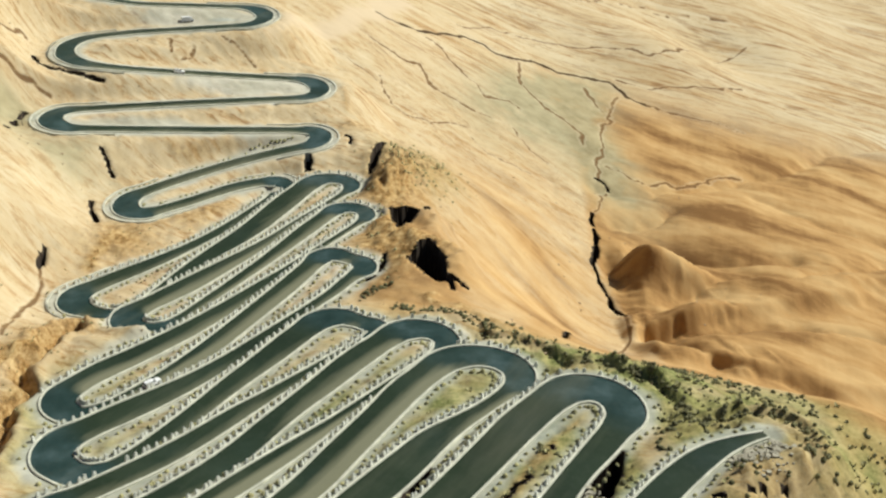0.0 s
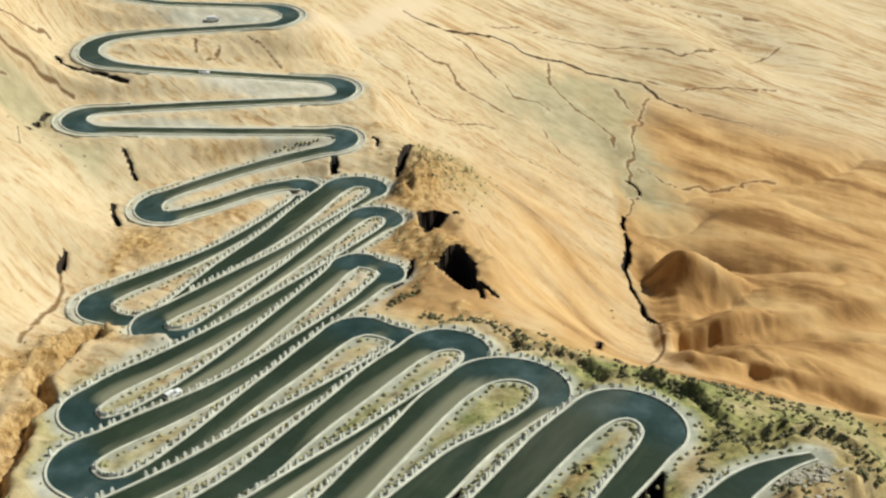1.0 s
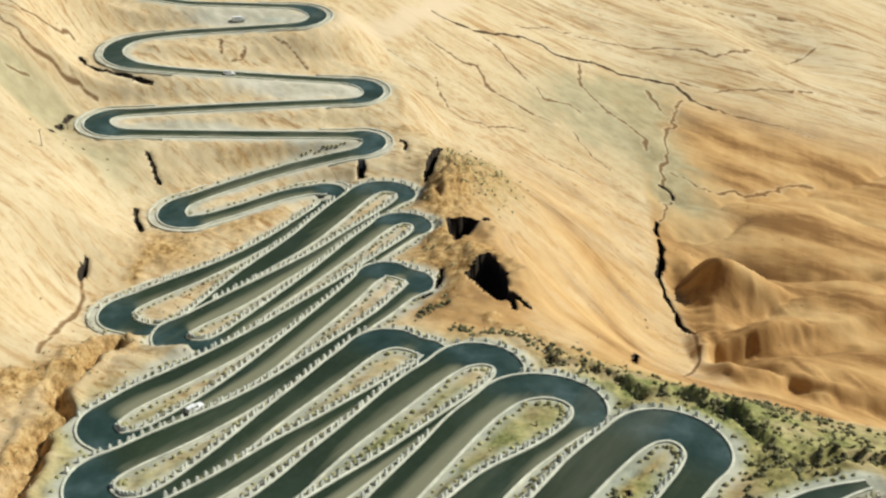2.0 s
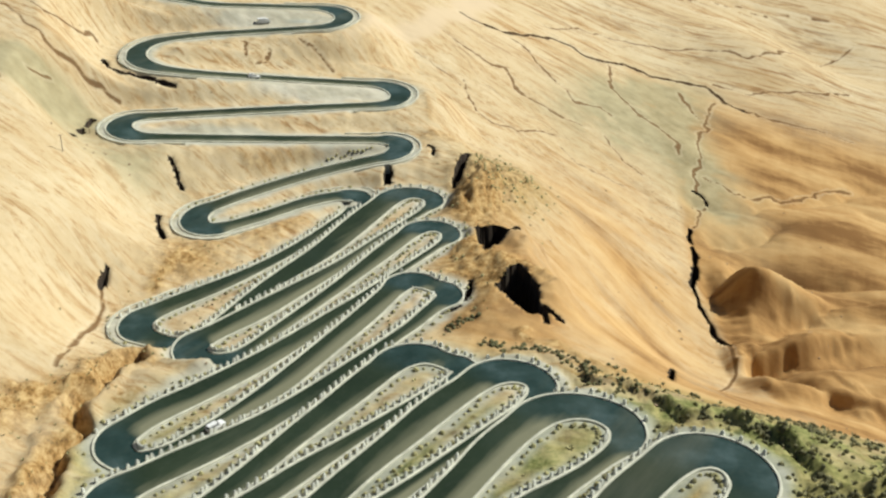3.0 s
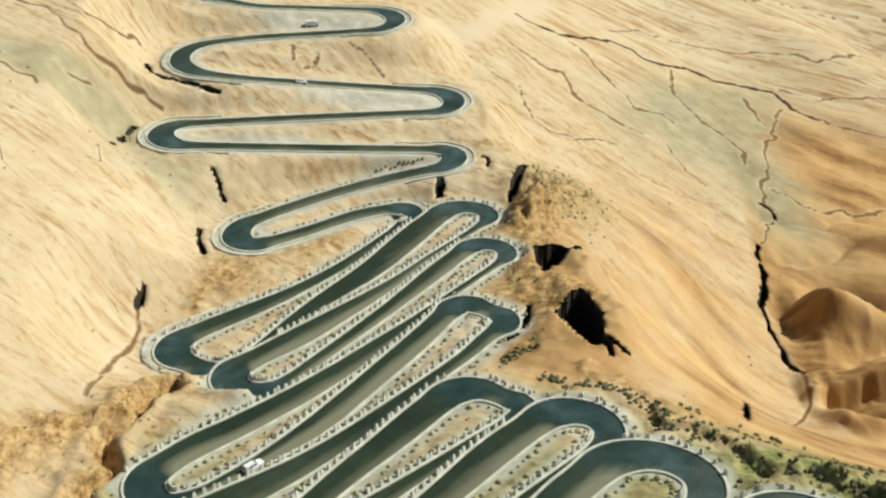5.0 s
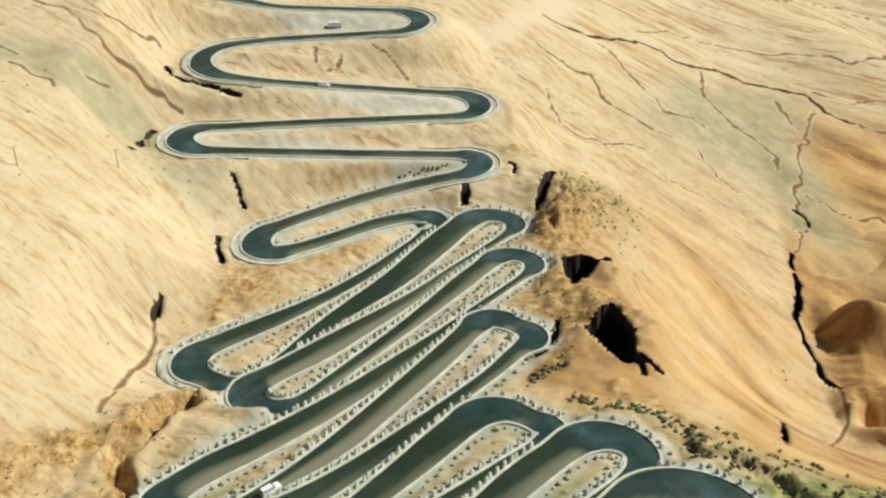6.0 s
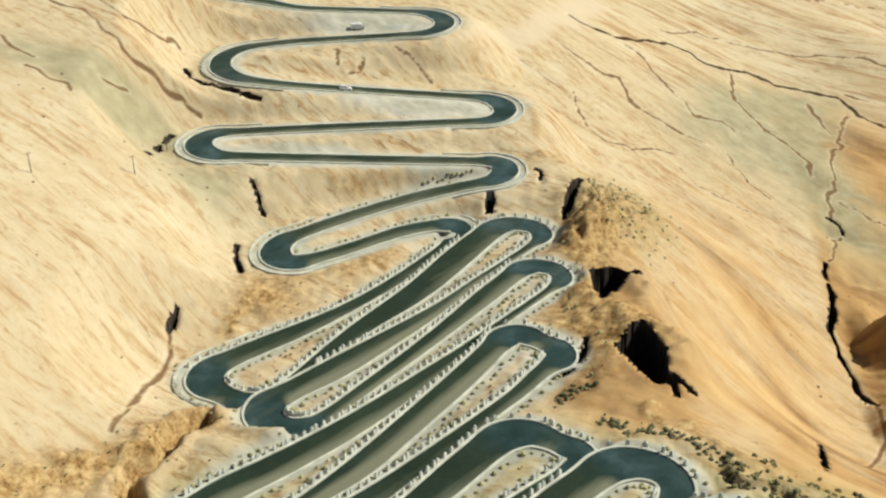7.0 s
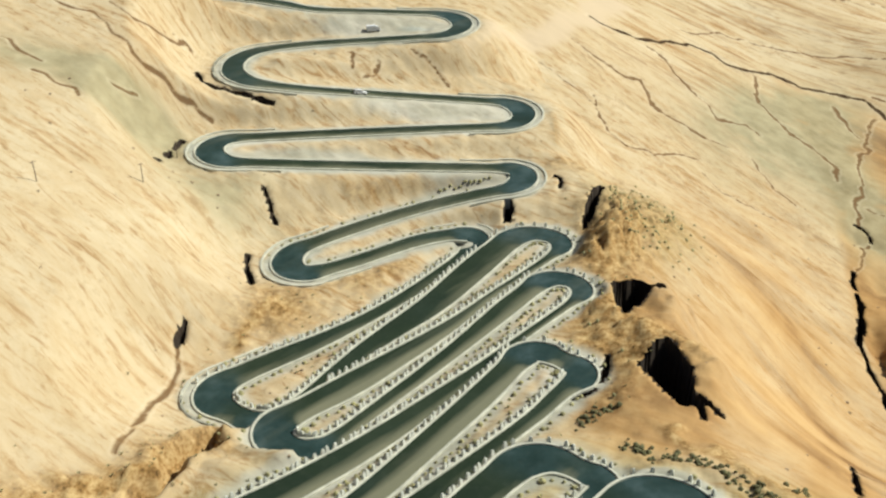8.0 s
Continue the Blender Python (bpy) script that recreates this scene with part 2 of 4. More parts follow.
def road_line():
    """Places along the centre line: x, y, height, half width."""
    corners = [np.array((*c, HALF)) for c in FAR]
    for k, leg in enumerate(STACK):
        for j, (x, y, w) in enumerate(leg):
            corners.append(np.array((x, y, 16.3 + STEP_UP * (k + j / (len(leg) - 1)), w)))
    pts = [corners[0]]
    for i in range(1, len(corners) - 1):
        a, b, c = corners[i - 1], corners[i], corners[i + 1]
        la, lc = np.linalg.norm((a - b)[:3]), np.linalg.norm((c - b)[:3])
        d = min(0.498 * la, 0.498 * lc)
        p, q = b + (a - b) * d / la, b + (c - b) * d / lc
        for t in range(13):
            u = t / 12
            # a rounder turn than a parabola
            k = 0.56
            p1, p2 = p + (b - p) * k, q + (b - q) * k
            pts.append(p * (1 - u) ** 3 + p1 * 3 * u * (1 - u) ** 2 + p2 * 3 * u * u * (1 - u) + q * u ** 3)
    pts.append(corners[-1])
    P = np.array(pts)
    keep = np.r_[True, np.hypot(*(P[1:, :2] - P[:-1, :2]).T) > 0.02]
    P = P[keep]
    s = np.r_[0, np.cumsum(np.hypot(*(P[1:, :2] - P[:-1, :2]).T))]
    t = np.arange(0, s[-1], 0.8)
    out = np.stack([np.interp(t, s, P[:, k]) for k in range(4)], 1)
    ker = np.hanning(15)
    ker /= ker.sum()
    for k in (2, 3):
        out[:, k] = np.convolve(np.pad(out[:, k], 7, mode="edge"), ker, "valid")
    return out


ROUTE = road_line()
LINE = ROUTE[:, :3]
TAN = np.gradient(LINE[:, :2], axis=0)
TAN /= np.linalg.norm(TAN, axis=1)[:, None]
NOR = np.stack([-TAN[:, 1], TAN[:, 0]], 1)        # to the left of travel
BEND = np.abs(np.gradient(np.unwrap(np.arctan2(TAN[:, 1], TAN[:, 0])))) / 0.8
BEND = np.convolve(np.pad(BEND, 7, mode="edge"), np.hanning(15) / np.hanning(15).sum(), "valid")
ARC = 0.8 * np.arange(len(LINE))
FOOT = int(np.argmin(np.hypot(LINE[:, 0] + 14, LINE[:, 1] - 234)))   # where the stack of legs begins
WIDE = ROUTE[:, 3] + np.clip(BEND / 0.16, 0, 1) * (1.0 - 0.9 * (ARC > ARC[-1] - 30))   # wider in the bends


# ---------------------------------------------------------------- shape of the land
HILLS = [(60, 100, 40, 31.2), (20, 180, 22, 12.4), (80, 300, 40, -12.9), (100, 420, 40, -8.6), (-60, 220, 22, -6.8),
         (80, 220, 22, -12.7), (-60, 160, 22, -7.1), (240, 580, 40, 11.5), (-40, 380, 40, 11.1), (160, 460, 22, 6.8),
         (20, 240, 22, 7.6), (-40, 240, 22, -9.0), (-80, 300, 22, 8.7), (20, 80, 40, 13.7), (100, 120, 22, 11.4),
         (100, 260, 22, -10.0), (140, 360, 40, -7.0), (200, 500, 22, -8.0), (-60, 120, 22, -7.7), (-20, 300, 22, -5.3),
         (-40, 200, 22, -7.3), (60, 200, 22, -7.1), (112, 108, 17, 13.0)]
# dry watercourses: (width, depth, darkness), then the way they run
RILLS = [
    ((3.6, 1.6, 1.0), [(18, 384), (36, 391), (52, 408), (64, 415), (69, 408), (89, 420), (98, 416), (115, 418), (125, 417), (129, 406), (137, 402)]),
    ((1.0, 1.2, 0.5), [(99, 312), (94, 304), (89, 292)]),
    ((1.0, 1.0, 0.5), [(84, 226), (82, 212), (70, 190), (54.6, 176)]),
    ((1.5, 1.0, 0.5), [(137, 402), (154, 394), (166, 392), (177, 387)]),
    ((1.2, 0.8, 0.4), [(124, 405), (108, 359), (98, 327), (96, 318)]),
    ((1.4, 1.0, 0.6), [(103, 329), (108, 324), (117, 323), (131, 324), (160, 341)]),
]
RILLS += [     # on the slope above the valley
    ((1.3, 1.0, 0.5), [(48, 312), (52, 306), (61, 305), (68, 303)]),
    ((1.1, 0.8, 0.4), [(67, 334), (71, 323), (77, 316)]),
    ((1.2, 0.8, 0.5), [(83, 366), (90, 360), (96, 349), (94, 341)]),
    ((1.2, 0.8, 0.4), [(17, 327), (19, 309), (24, 304), (47, 320)]),
    ((1.3, 1.0, 0.5), [(0, 335), (7, 329), (17, 322)]),
    ((1.4, 1.0, 0.6), [(9, 356), (17, 352), (31, 352), (34, 341), (44, 337), (60, 334)]),
    ((1.6, 1.2, 0.7), [(37, 386), (44, 378), (50, 363), (55, 359), (57, 352), (68, 355), (71, 352)]),
]
RILLS += [     # over the plain, and above the far loops
    ((1.4, 1.0, 0.6), [(80, 411), (77, 381), (82, 368), (84, 364)]),
    ((1.6, 1.0, 0.7), [(108, 403), (112, 390), (113, 383)]),
    ((2.2, 1.2, 0.6), [(55, 425), (72, 439), (86, 445), (104, 447), (126, 453), (142, 451), (150, 446), (163, 453), (227, 517)]),
    ((2.6, 1.2, 0.6), [(120, 510), (145, 528), (170, 538), (182, 533), (210, 538), (233, 538)]),
    ((1.7, 1.0, 0.4), [(129, 421), (145, 419), (162, 423), (194, 432)]),
    ((0.5, 0.6, 0.4), [(-66.5, 184.8), (-65.4, 180.7), (-65.5, 174.5), (-66.1, 169.2), (-64.0, 155.4), (-63.9, 148.7)]),
    ((0.6, 0.6, 0.6), [(-124.2, 253.8), (-121.9, 253.7), (-117.9, 249.0), (-112.3, 247.0)]),
    ((0.6, 0.6, 0.6), [(-112.2, 241.9), (-109.3, 242.1), (-106.5, 239.7), (-102.4, 240.4), (-101.0, 237.8)]),
    ((0.9, 0.8, 0.6), [(-98.7, 250.8), (-97.0, 252.8), (-95.3, 255.6)]),
    ((0.6, 0.7, 0.6), [(-121.3, 278.5), (-114.9, 275.7), (-111.1, 275.7), (-106.7, 272.0), (-103.6, 268.2), (-99.5, 265.7), (-97.4, 263.1), (-95.2, 262.8), (-91.4, 264.8), (-89.2, 264.3), (-85.5, 265.5), (-80.6, 264.1)]),
    ((0.5, 0.5, 0.4), [(-109.1, 283.1), (-101.2, 276.1), (-98.1, 280.4), (-95.3, 286.6), (-93.5, 291.0), (-92.1, 289.8)]),
    ((0.5, 0.4, 0.4), [(-35.0, 304.3), (-31.0, 304.0), (-28.5, 302.5), (-24.6, 297.5)]),
    ((0.5, 0.4, 0.4), [(-50.6, 301.4), (-49.2, 298.0), (-49.7, 294.0)]),
    ((0.5, 0.4, 0.4), [(-44.1, 299.5), (-46.5, 292.8)]),
]


# rounded crests of the brown slopes: (half width, height), then the way they run
RIDGES = [
    ((8.5, 9.5), [(79, 256), (86, 254), (93, 250), (101, 247), (110, 245), (122, 243), (150, 248), (190, 258)]),
    ((4.2, 5.6), [(82, 217), (90, 218), (98, 219), (109, 223), (123, 228), (160, 240)]),
    ((6.0, 4.2), [(79, 205), (84, 201), (91, 197), (101, 198), (108, 191), (130, 186), (170, 189)]),
]
RAVINE = [(-52.7, 158.6), (-55.2, 151.3), (-57.0, 143.4), (-57.8, 134.1), (-57.4, 127.3), (-57.0, 119.3), (-56.0, 110.5), (-55.0, 100.0)]
# bands of bare broken ground: (half width, strength), then the way they run
SCARS = [
    ((5.2, 1.0), [(-53, 159), (-57, 149), (-62, 141), (-69, 134), (-76, 124)]),
    ((2.6, 1.0), [(-57, 144), (-58.3, 138), (-58.5, 126), (-60, 114)]),
    ((4.0, 0.8), [(12, 215), (10, 196), (10.5, 180), (11, 167)]),
    ((3.0, 0.7), [(20, 187), (15, 189)]),
    ((2.6, 1.0), RAVINE),
    ((1.6, 0.9), [(20, 158), (27, 150), (36, 144)]),
    ((3.2, 0.75), [(-56, 206), (-47, 207), (-38, 213), (-28, 221)]),
    ((1.8, 1.0), [(-52.7, 205), (-54.1, 195.6), (-56, 190)]),
    ((1.5, 0.7), [(24.9, 85.3), (33.3, 95.4), (39.2, 103.3)]),
    ((3.6, 0.55), [(3, 266), (12, 268), (20, 268)]),
    ((1.6, 0.55), [(3.5, 287), (4.5, 276)]),
    ((1.8, 0.5), [(-48, 245), (-30, 250), (-16, 253)]),
]


# folds between the rounded lobes across the valley: (width, depth), then the way they run
FOLDS = [
    ((6.0, 4.0), [(84, 257), (95, 264), (112, 270), (130, 262), (150, 262)]),
    ((6.5, 5.0), [(84, 219), (91, 224), (101, 234), (117, 244), (141, 249), (168, 258), (188, 269)]),
    ((5.0, 4.0), [(86, 216), (96, 219), (105, 215), (120, 217), (139, 215), (170, 207)]),
    ((6.0, 3.5), [(97, 311), (115, 312), (140, 323), (171, 341), (208, 371), (257, 404)]),
    ((4.5, 3.5), [(91, 284), (110, 293), (123, 303)]),
    ((5.0, 2.0), [(158, 320), (169, 309), (180, 298), (198, 289)]),
    ((5.0, 4.0), [(80, 215), (93, 203), (101, 190), (125, 180)]),
]
MOUNDS = [(-51, 160.5, 5, 2.4, 20, 1.6), (-40.5, 152.6, 5.5, 2.0, -25, 3.4), (-47, 148.5, 5, 3.5, 8, 2.0), (14, 229, 3, 8, -25, 3.5), (15.5, 171, 2.5, 6, -30, 1.4),
          (12, 199.5, 3, 5, 0, 1.8), (19, 186, 5, 5, 0, 2.0), (26.5, 202, 3.6, 6.0, -20, 4.4), (29.0, 176, 3.6, 6.0, -20, 3.8), (21, 206.5, 6, 2.5, 0, 2.2), (23.5, 182, 5, 2.5, 0, 1.2), ]
MOUNDS += [(77.5, 89.5, 5, 6, 0, 1.8), (84, 88, 7, 6, 0, 1.8), (68.5, 86.6, 5, 2.4, 8, 2.4), (60.5, 83.8, 4, 2.2, 30, 2.2), (53, 77, 4, 2.2, 45, 1.6),
          (120, 285, 22, 9, 18, 1.4), (170, 212, 30, 7, 4, 7.0)]
# washed-out, sheer-walled pits, some standing in for shaded banks: depth, then the lip
PITS = [
    (15.0, [(13.6, 206.6), (16.4, 210.4), (19.4, 212.6), (21.8, 210.4), (23.9, 204.0), (21.5, 204.6), (19.2, 202.0), (17.1, 197.4), (15.5, 194.2), (14.0, 199.1)]),
    (15.0, [(16.1, 176.2), (18.8, 179.8), (21.3, 181.8), (23.3, 180.2), (24.3, 175.7), (24.9, 170.2), (24.2, 165.7), (22.0, 164.5), (20.3, 167.6), (18.4, 170.7), (16.8, 173.3)]),
    (9.0, [(14.3, 258.7), (15.3, 256.2), (13.5, 248.8), (12.4, 242.1), (10.2, 236.4), (9.0, 236.6), (10.0, 244.1), (11.5, 250.4)]),
    (6.0, [(-7.7, 248.0), (-5.8, 244.2), (-6.2, 240.8), (-7.8, 240.4), (-8.7, 243.5)]),
    (12.0, [(44.8, 95.6), (43.4, 90.6), (40.6, 84.6), (36.0, 78.0), (31.0, 71.0), (29.0, 73.4), (33.0, 80.6), (37.4, 87.6), (41.2, 93.2)]),
    (9.0, [(16.0, 98.4), (14.9, 94.3), (12.8, 89.3), (9.0, 84.0), (8.4, 85.6), (11.5, 92.0), (13.9, 95.8)]),
    (5.0, [(11.4, 181.2), (10.2, 176.0), (7.2, 170.8), (3.6, 166.8), (4.6, 166.0), (8.4, 169.4), (11.2, 174.6), (12.2, 180.6)]),
]
# jagged clefts: (half width, depth), then the way they run
CLEFTS = [
    ((0.65, 7.0), [(95.6, 317.5), (98.4, 315.2), (99.2, 312.4)]),
    ((0.85, 8.0), [(88.0, 291.0), (86.8, 286.0), (86.6, 277.7), (83.8, 264.6), (81.4, 258.4), (80.2, 255.2), (80.8, 248.9), (80.5, 243.3), (81.9, 237.2), (81.2, 232.1), (84.2, 226.0)]),
    ((0.50, 5.0), [(57.2, 183.0), (54.6, 175.8), (51.0, 164.0), (48.4, 155.0)]),
    ((0.50, 3.0), [(-62.3, 238.6), (-60.4, 235.3), (-58.2, 231.8)]),
    ((0.48, 3.0), [(-66.0, 189.6), (-66.4, 187.1), (-66.6, 184.4)]),
    ((0.55, 4.0), [(25.2, 167.6), (27.2, 166.0), (28.8, 165.0)]),
    ((0.55, 4.0), [(24.6, 166.8), (25.2, 164.2), (25.6, 161.6)]),
    # the next two stand in for the shade below the far embankments
    ((0.60, 3.0), [(-88.2, 280.4), (-86.0, 276.2), (-82.2, 273.6), (-74.5, 271.2), (-66.6, 270.4)]),
    ((0.50, 3.0), [(-85.6, 254.6), (-86.2, 247.0), (-86.4, 240.0)]),
    ((0.50, 2.5), [(-62.4, 220.5), (-61.2, 215.0), (-58.8, 209.6)]),
    ((0.32, 3.0), [(65.6, 83.2), (60.7, 81.4), (56.5, 81.0), (52.3, 80.0)]),
    ((0.45, 2.5), [(3.6, 258.4), (4.9, 256.0), (4.4, 252.6)]),
    ((0.30, 2.5), [(24.9, 85.3), (26.6, 87.6), (30.8, 91.7), (33.3, 95.4), (35.8, 99.3), (39.2, 103.3)]),
]


def lattice(ix, iy, seed):
    h = (ix.astype(np.int64) * 374761393 + iy.astype(np.int64) * 668265263 + seed * 144665) & 0x7FFFFFFF
    h = ((h ^ (h >> 13)) * 1274126177) & 0x7FFFFFFF
    return ((h ^ (h >> 16)) & 0xFFFF) / 65535.0


def vnoise(x, y, seed=0):
    ix, iy = np.floor(x), np.floor(y)
    fx, fy = x - ix, y - iy
    fx, fy = fx * fx * fx * (fx * (fx * 6 - 15) + 10), fy * fy * fy * (fy * (fy * 6 - 15) + 10)
    a, b = lattice(ix, iy, seed), lattice(ix + 1, iy, seed)
    c, d = lattice(ix, iy + 1, seed), lattice(ix + 1, iy + 1, seed)
    return (a + (b - a) * fx) * (1 - fy) + (c + (d - c) * fx) * fy - 0.5


def fbm(x, y, octaves=5, seed=0, gain=0.5):
    out, amp = 0.0, 1.0
    for k in range(octaves):
        out = out + amp * vnoise(x, y, seed + k)
        x, y, amp = x * 2.03 + 17.1, y * 2.03 - 9.7, amp * gain
    return out


def smooth(a, b, x):
    t = np.clip((x - a) / (b - a), 0, 1)
    return t * t * (3 - 2 * t)


def blob(x, y, cx, cy, sx, sy=None, turn=0.0):
    sy = sy or sx
    c, s = math.cos(radians(turn)), math.sin(radians(turn))
    u, v = (x - cx) * c + (y - cy) * s, -(x - cx) * s + (y - cy) * c
    return np.exp(-(u * u) / (2 * sx * sx) - (v * v) / (2 * sy * sy))


def polyline_distance(x, y, pts):
    best = np.full(x.shape, 1e9)
    for (ax, ay), (bx, by) in zip(pts[:-1], pts[1:]):
        dx, dy = bx - ax, by - ay
        t = np.clip(((x - ax) * dx + (y - ay) * dy) / (dx * dx + dy * dy), 0, 1)
        best = np.minimum(best, np.hypot(x - ax - t * dx, y - ay - t * dy))
    return best


def ring_distance(x, y, pts):
    """Distance from a closed ring, negative inside it."""
    d = polyline_distance(x, y, pts + pts[:1])
    inside = np.zeros(x.shape, bool)
    for (ax, ay), (bx, by) in zip(pts, pts[1:] + pts[:1]):
        inside ^= ((ay > y) != (by > y)) & (x < (bx - ax) * (y - ay) / (by - ay + 1e-12) + ax)
    return np.where(inside, -d, d)


def hole_field(x, y):
    """Distance from the nearest pit or cleft, negative inside, and its depth."""
    jx, jy = x + 0.55 * fbm(x / 2.2, y / 2.2, 3, 31), y + 0.55 * fbm(x / 2.2, y / 2.2, 3, 32)
    best, depth = np.full(x.shape, 50.0), np.zeros(x.shape)
    shapes = [(deep, pts, None) for deep, pts in PITS] + [(deep, pts, w) for (w, deep), pts in CLEFTS]
    for deep, pts, w in shapes:
        P = np.array(pts)
        i = np.where((x > P[:, 0].min() - 6) & (x < P[:, 0].max() + 6) & (y > P[:, 1].min() - 6) & (y < P[:, 1].max() + 6))[0]
        d = ring_distance(jx[i], jy[i], pts) if w is None else polyline_distance(jx[i], jy[i], pts) - w * (1 + 0.9 * vnoise(x[i] / 3, y[i] / 3, 35))
        near = d < best[i]
        best[i[near]], depth[i[near]] = d[near], deep
    return best, depth


def road_field(x, y):
    """Distance from the asphalt's edge, the height that the road's banks give between its legs, and whether the far stretch is the nearest."""
    S, wide = LINE[::2], WIDE[::2]
    n = len(x)
    dist, height, far = np.full(n, 1e9), np.zeros(n), np.zeros(n)
    near = np.where((x > -170) & (x < 120) & (y > 5) & (y < 400))[0]
    for lo in range(0, len(near), 4000):
        i = near[lo:lo + 4000]
        d = np.hypot(x[i, None] - S[None, :, 0], y[i, None] - S[None, :, 1]) - wide[None, :]
        dist[i] = d.min(1)
        far[i] = d.argmin(1) < FOOT // 2
        w = np.maximum(d - 0.8, 0.12)
        w = 1.0 / (w * w * w)
        height[i] = (w * S[None, :, 2]).sum(1) / w.sum(1)
    return dist, height, far


def base_height(x, y):
    yy = np.where(y > 640, 640 + 260 * (1 - np.exp(-(y - 640) / 260)), y)
    xx = 420 * np.tanh(x / 420)
    z = 7.73 - 30.49 * xx / 100 + 5.11 * yy / 100
    for hx, hy, s, a in HILLS:
        z = z + a * np.exp(-((x - hx) ** 2 + (y - hy) ** 2) / (2 * s * s))
    return z


def land(x, y):
    """Height of the ground and its zones at arrays of places."""
    z = base_height(x, y)
    wx = x + 5 * fbm(x / 18, y / 18, 4, 11)
    wy = y + 5 * fbm(x / 18, y / 18, 4, 12)
    # fans of ribs on the brown slopes across the valley
    brown = smooth(0, 6, (x - 79.5) + (wy - 230) * 0.02 - np.clip(wy - 262, 0, 60) * 0.16) * smooth(440, 380, wy + 0.20 * (x - 90))
    z = z + brown * 0.9 * fbm(x / 16, y / 16, 4, 6)
    for (w, deep), pts in FOLDS:
        z = z - deep * np.exp(-polyline_distance(wx, wy, pts) / w) * smooth(81, 88, x)
    for (w, up), pts in RIDGES:
        crest = polyline_distance(x + 2.2 * fbm(x / 9, y / 9, 3, 13), y + 2.2 * fbm(x / 9, y / 9, 3, 14), pts)
        back = smooth(-1, 5, y - np.interp(x, [q[0] for q in pts], [q[1] for q in pts]))     # gentler behind the crest
        z = z + up * (1.25 - 0.60 * smooth(98, 125, x)) * np.exp(-(crest / (w * (0.80 + 1.3 * back))) ** 2) * (smooth(84, 96, x) if w > 8 else smooth(79.5, 86, x))
        flutes = np.abs(vnoise((x + 0.3 * y) / 2.3, y / 18, 7)) + 0.5 * np.abs(vnoise((x + 0.2 * y) / 1.2, y / 14, 9))
        z = z - 1.7 * (1 + 0.8 * vnoise(x / 11, y / 11, 8)) * flutes * smooth(135, 105, x) * np.exp(-((crest - 0.6 * w) / (0.6 * w)) ** 2) * smooth(81, 85, x)
    # a spur beside the cleft: a sheer fluted face to the west, a gentle back
    nose = np.interp(y, [212, 222, 234, 246, 258, 266], [88, 90, 92, 93.5, 96, 101]) + 1.4 * fbm(x / 7, y / 7, 3, 17)
    tall = 6.2 * smooth(206, 228, y) * smooth(264, 246, y)
    west = np.clip((x - 82.0) / np.maximum(nose - 82.0, 4), 0, 1)
    z = z + tall * np.where(x < nose, west ** 0.85, np.exp(-((x - nose) / 17) ** 2))
    z = z - 2.2 * np.abs(fbm((y + 0.25 * x) / 2.6, x / 14, 3, 18)) * smooth(214, 226, y) * smooth(262, 250, y) * smooth(82, 86, x) * smooth(nose + 4, nose - 3, x)
    calm = 1 - 0.65 * smooth(-50, -62, x) * smooth(245, 225, y)
    z = z + calm * (0.9 * fbm(x / 34, y / 34, 3, 1) + 0.14 * fbm(x / 5, y / 5, 3, 2))
    thick = np.clip(1.5 * blob(x, y, 23, 247, 7, 13, -14) + blob(x, y, 13, 229, 4, 5), 0, 1)
    rough = 0.5 * thick + blob(x, y, 14, 225, 5, 10) + 1.3 * blob(x, y, 11.5, 190, 4.5, 15) + blob(x, y, 20, 184, 6, 5) + 1.0 * blob(x, y, -51, 201, 5, 7, -25)  + 0.6 * blob(x, y, -62, 104, 6, 12)
    rough = np.clip(rough + 0.7 * blob(x, y, 62, 84, 22, 14), 0, 1)
    sx_, sy_ = x + 4 * fbm(x / 7, y / 7, 3, 15), y + 4 * fbm(x / 7, y / 7, 3, 16)
    for (w, much), pts in SCARS:
        rough = np.maximum(rough, much * np.exp(-(polyline_distance(sx_, sy_, pts) / w) ** 2))
    clods = np.clip(rough - 0.25 * blob(x, y, 62, 84, 22, 14), 0, 1)
    z = z + rough * 2.7 * np.abs(fbm(x / 3.5, y / 6, 4, 3))
    d, h, far = road_field(x, y)
    near = 1 - smooth(3.5, 22, d)
    z = z * (1 - near) + h * near
    # broken ground keeps its relief up to the road
    z = z + smooth(1.8, 5, d) * (thick * 3.0 * np.abs(fbm(x / 2.1, y / 5, 3, 5)) + 1.8 * rough * np.abs(fbm(x / 2.6, y / 4.4, 4, 37)))
    off = smooth(0.9, 2.6, d)          # clear of the road and its shoulder
    z = z + off * near * (0.5 * fbm(x / 2.2, y / 2.2, 3, 4))
    for cx, cy, sx, sy, turn, up in MOUNDS:
        lump = up * blob(x, y, cx, cy, sx, sy, turn) * off
        z = z + (lump * (1 + (0.5 if cx > 0 else 0.1) * fbm(x / 3, y / 3, 3, 51)) if cx < 90 else lump * smooth(81, 91, wx))
    gorge = polyline_distance(sx_, sy_, RAVINE)
    z = z - 3.4 * np.exp(-(gorge / 1.5) ** 2) * smooth(1.2, 3.2, d) + 1.0 * np.exp(-((gorge - 3.2) / 1.4) ** 2) * smooth(1.5, 4, d)
    # shallow furrows drawn out down the slopes
    ax, ay = 0.89 * x - 0.45 * y, 0.45 * x + 0.89 * y
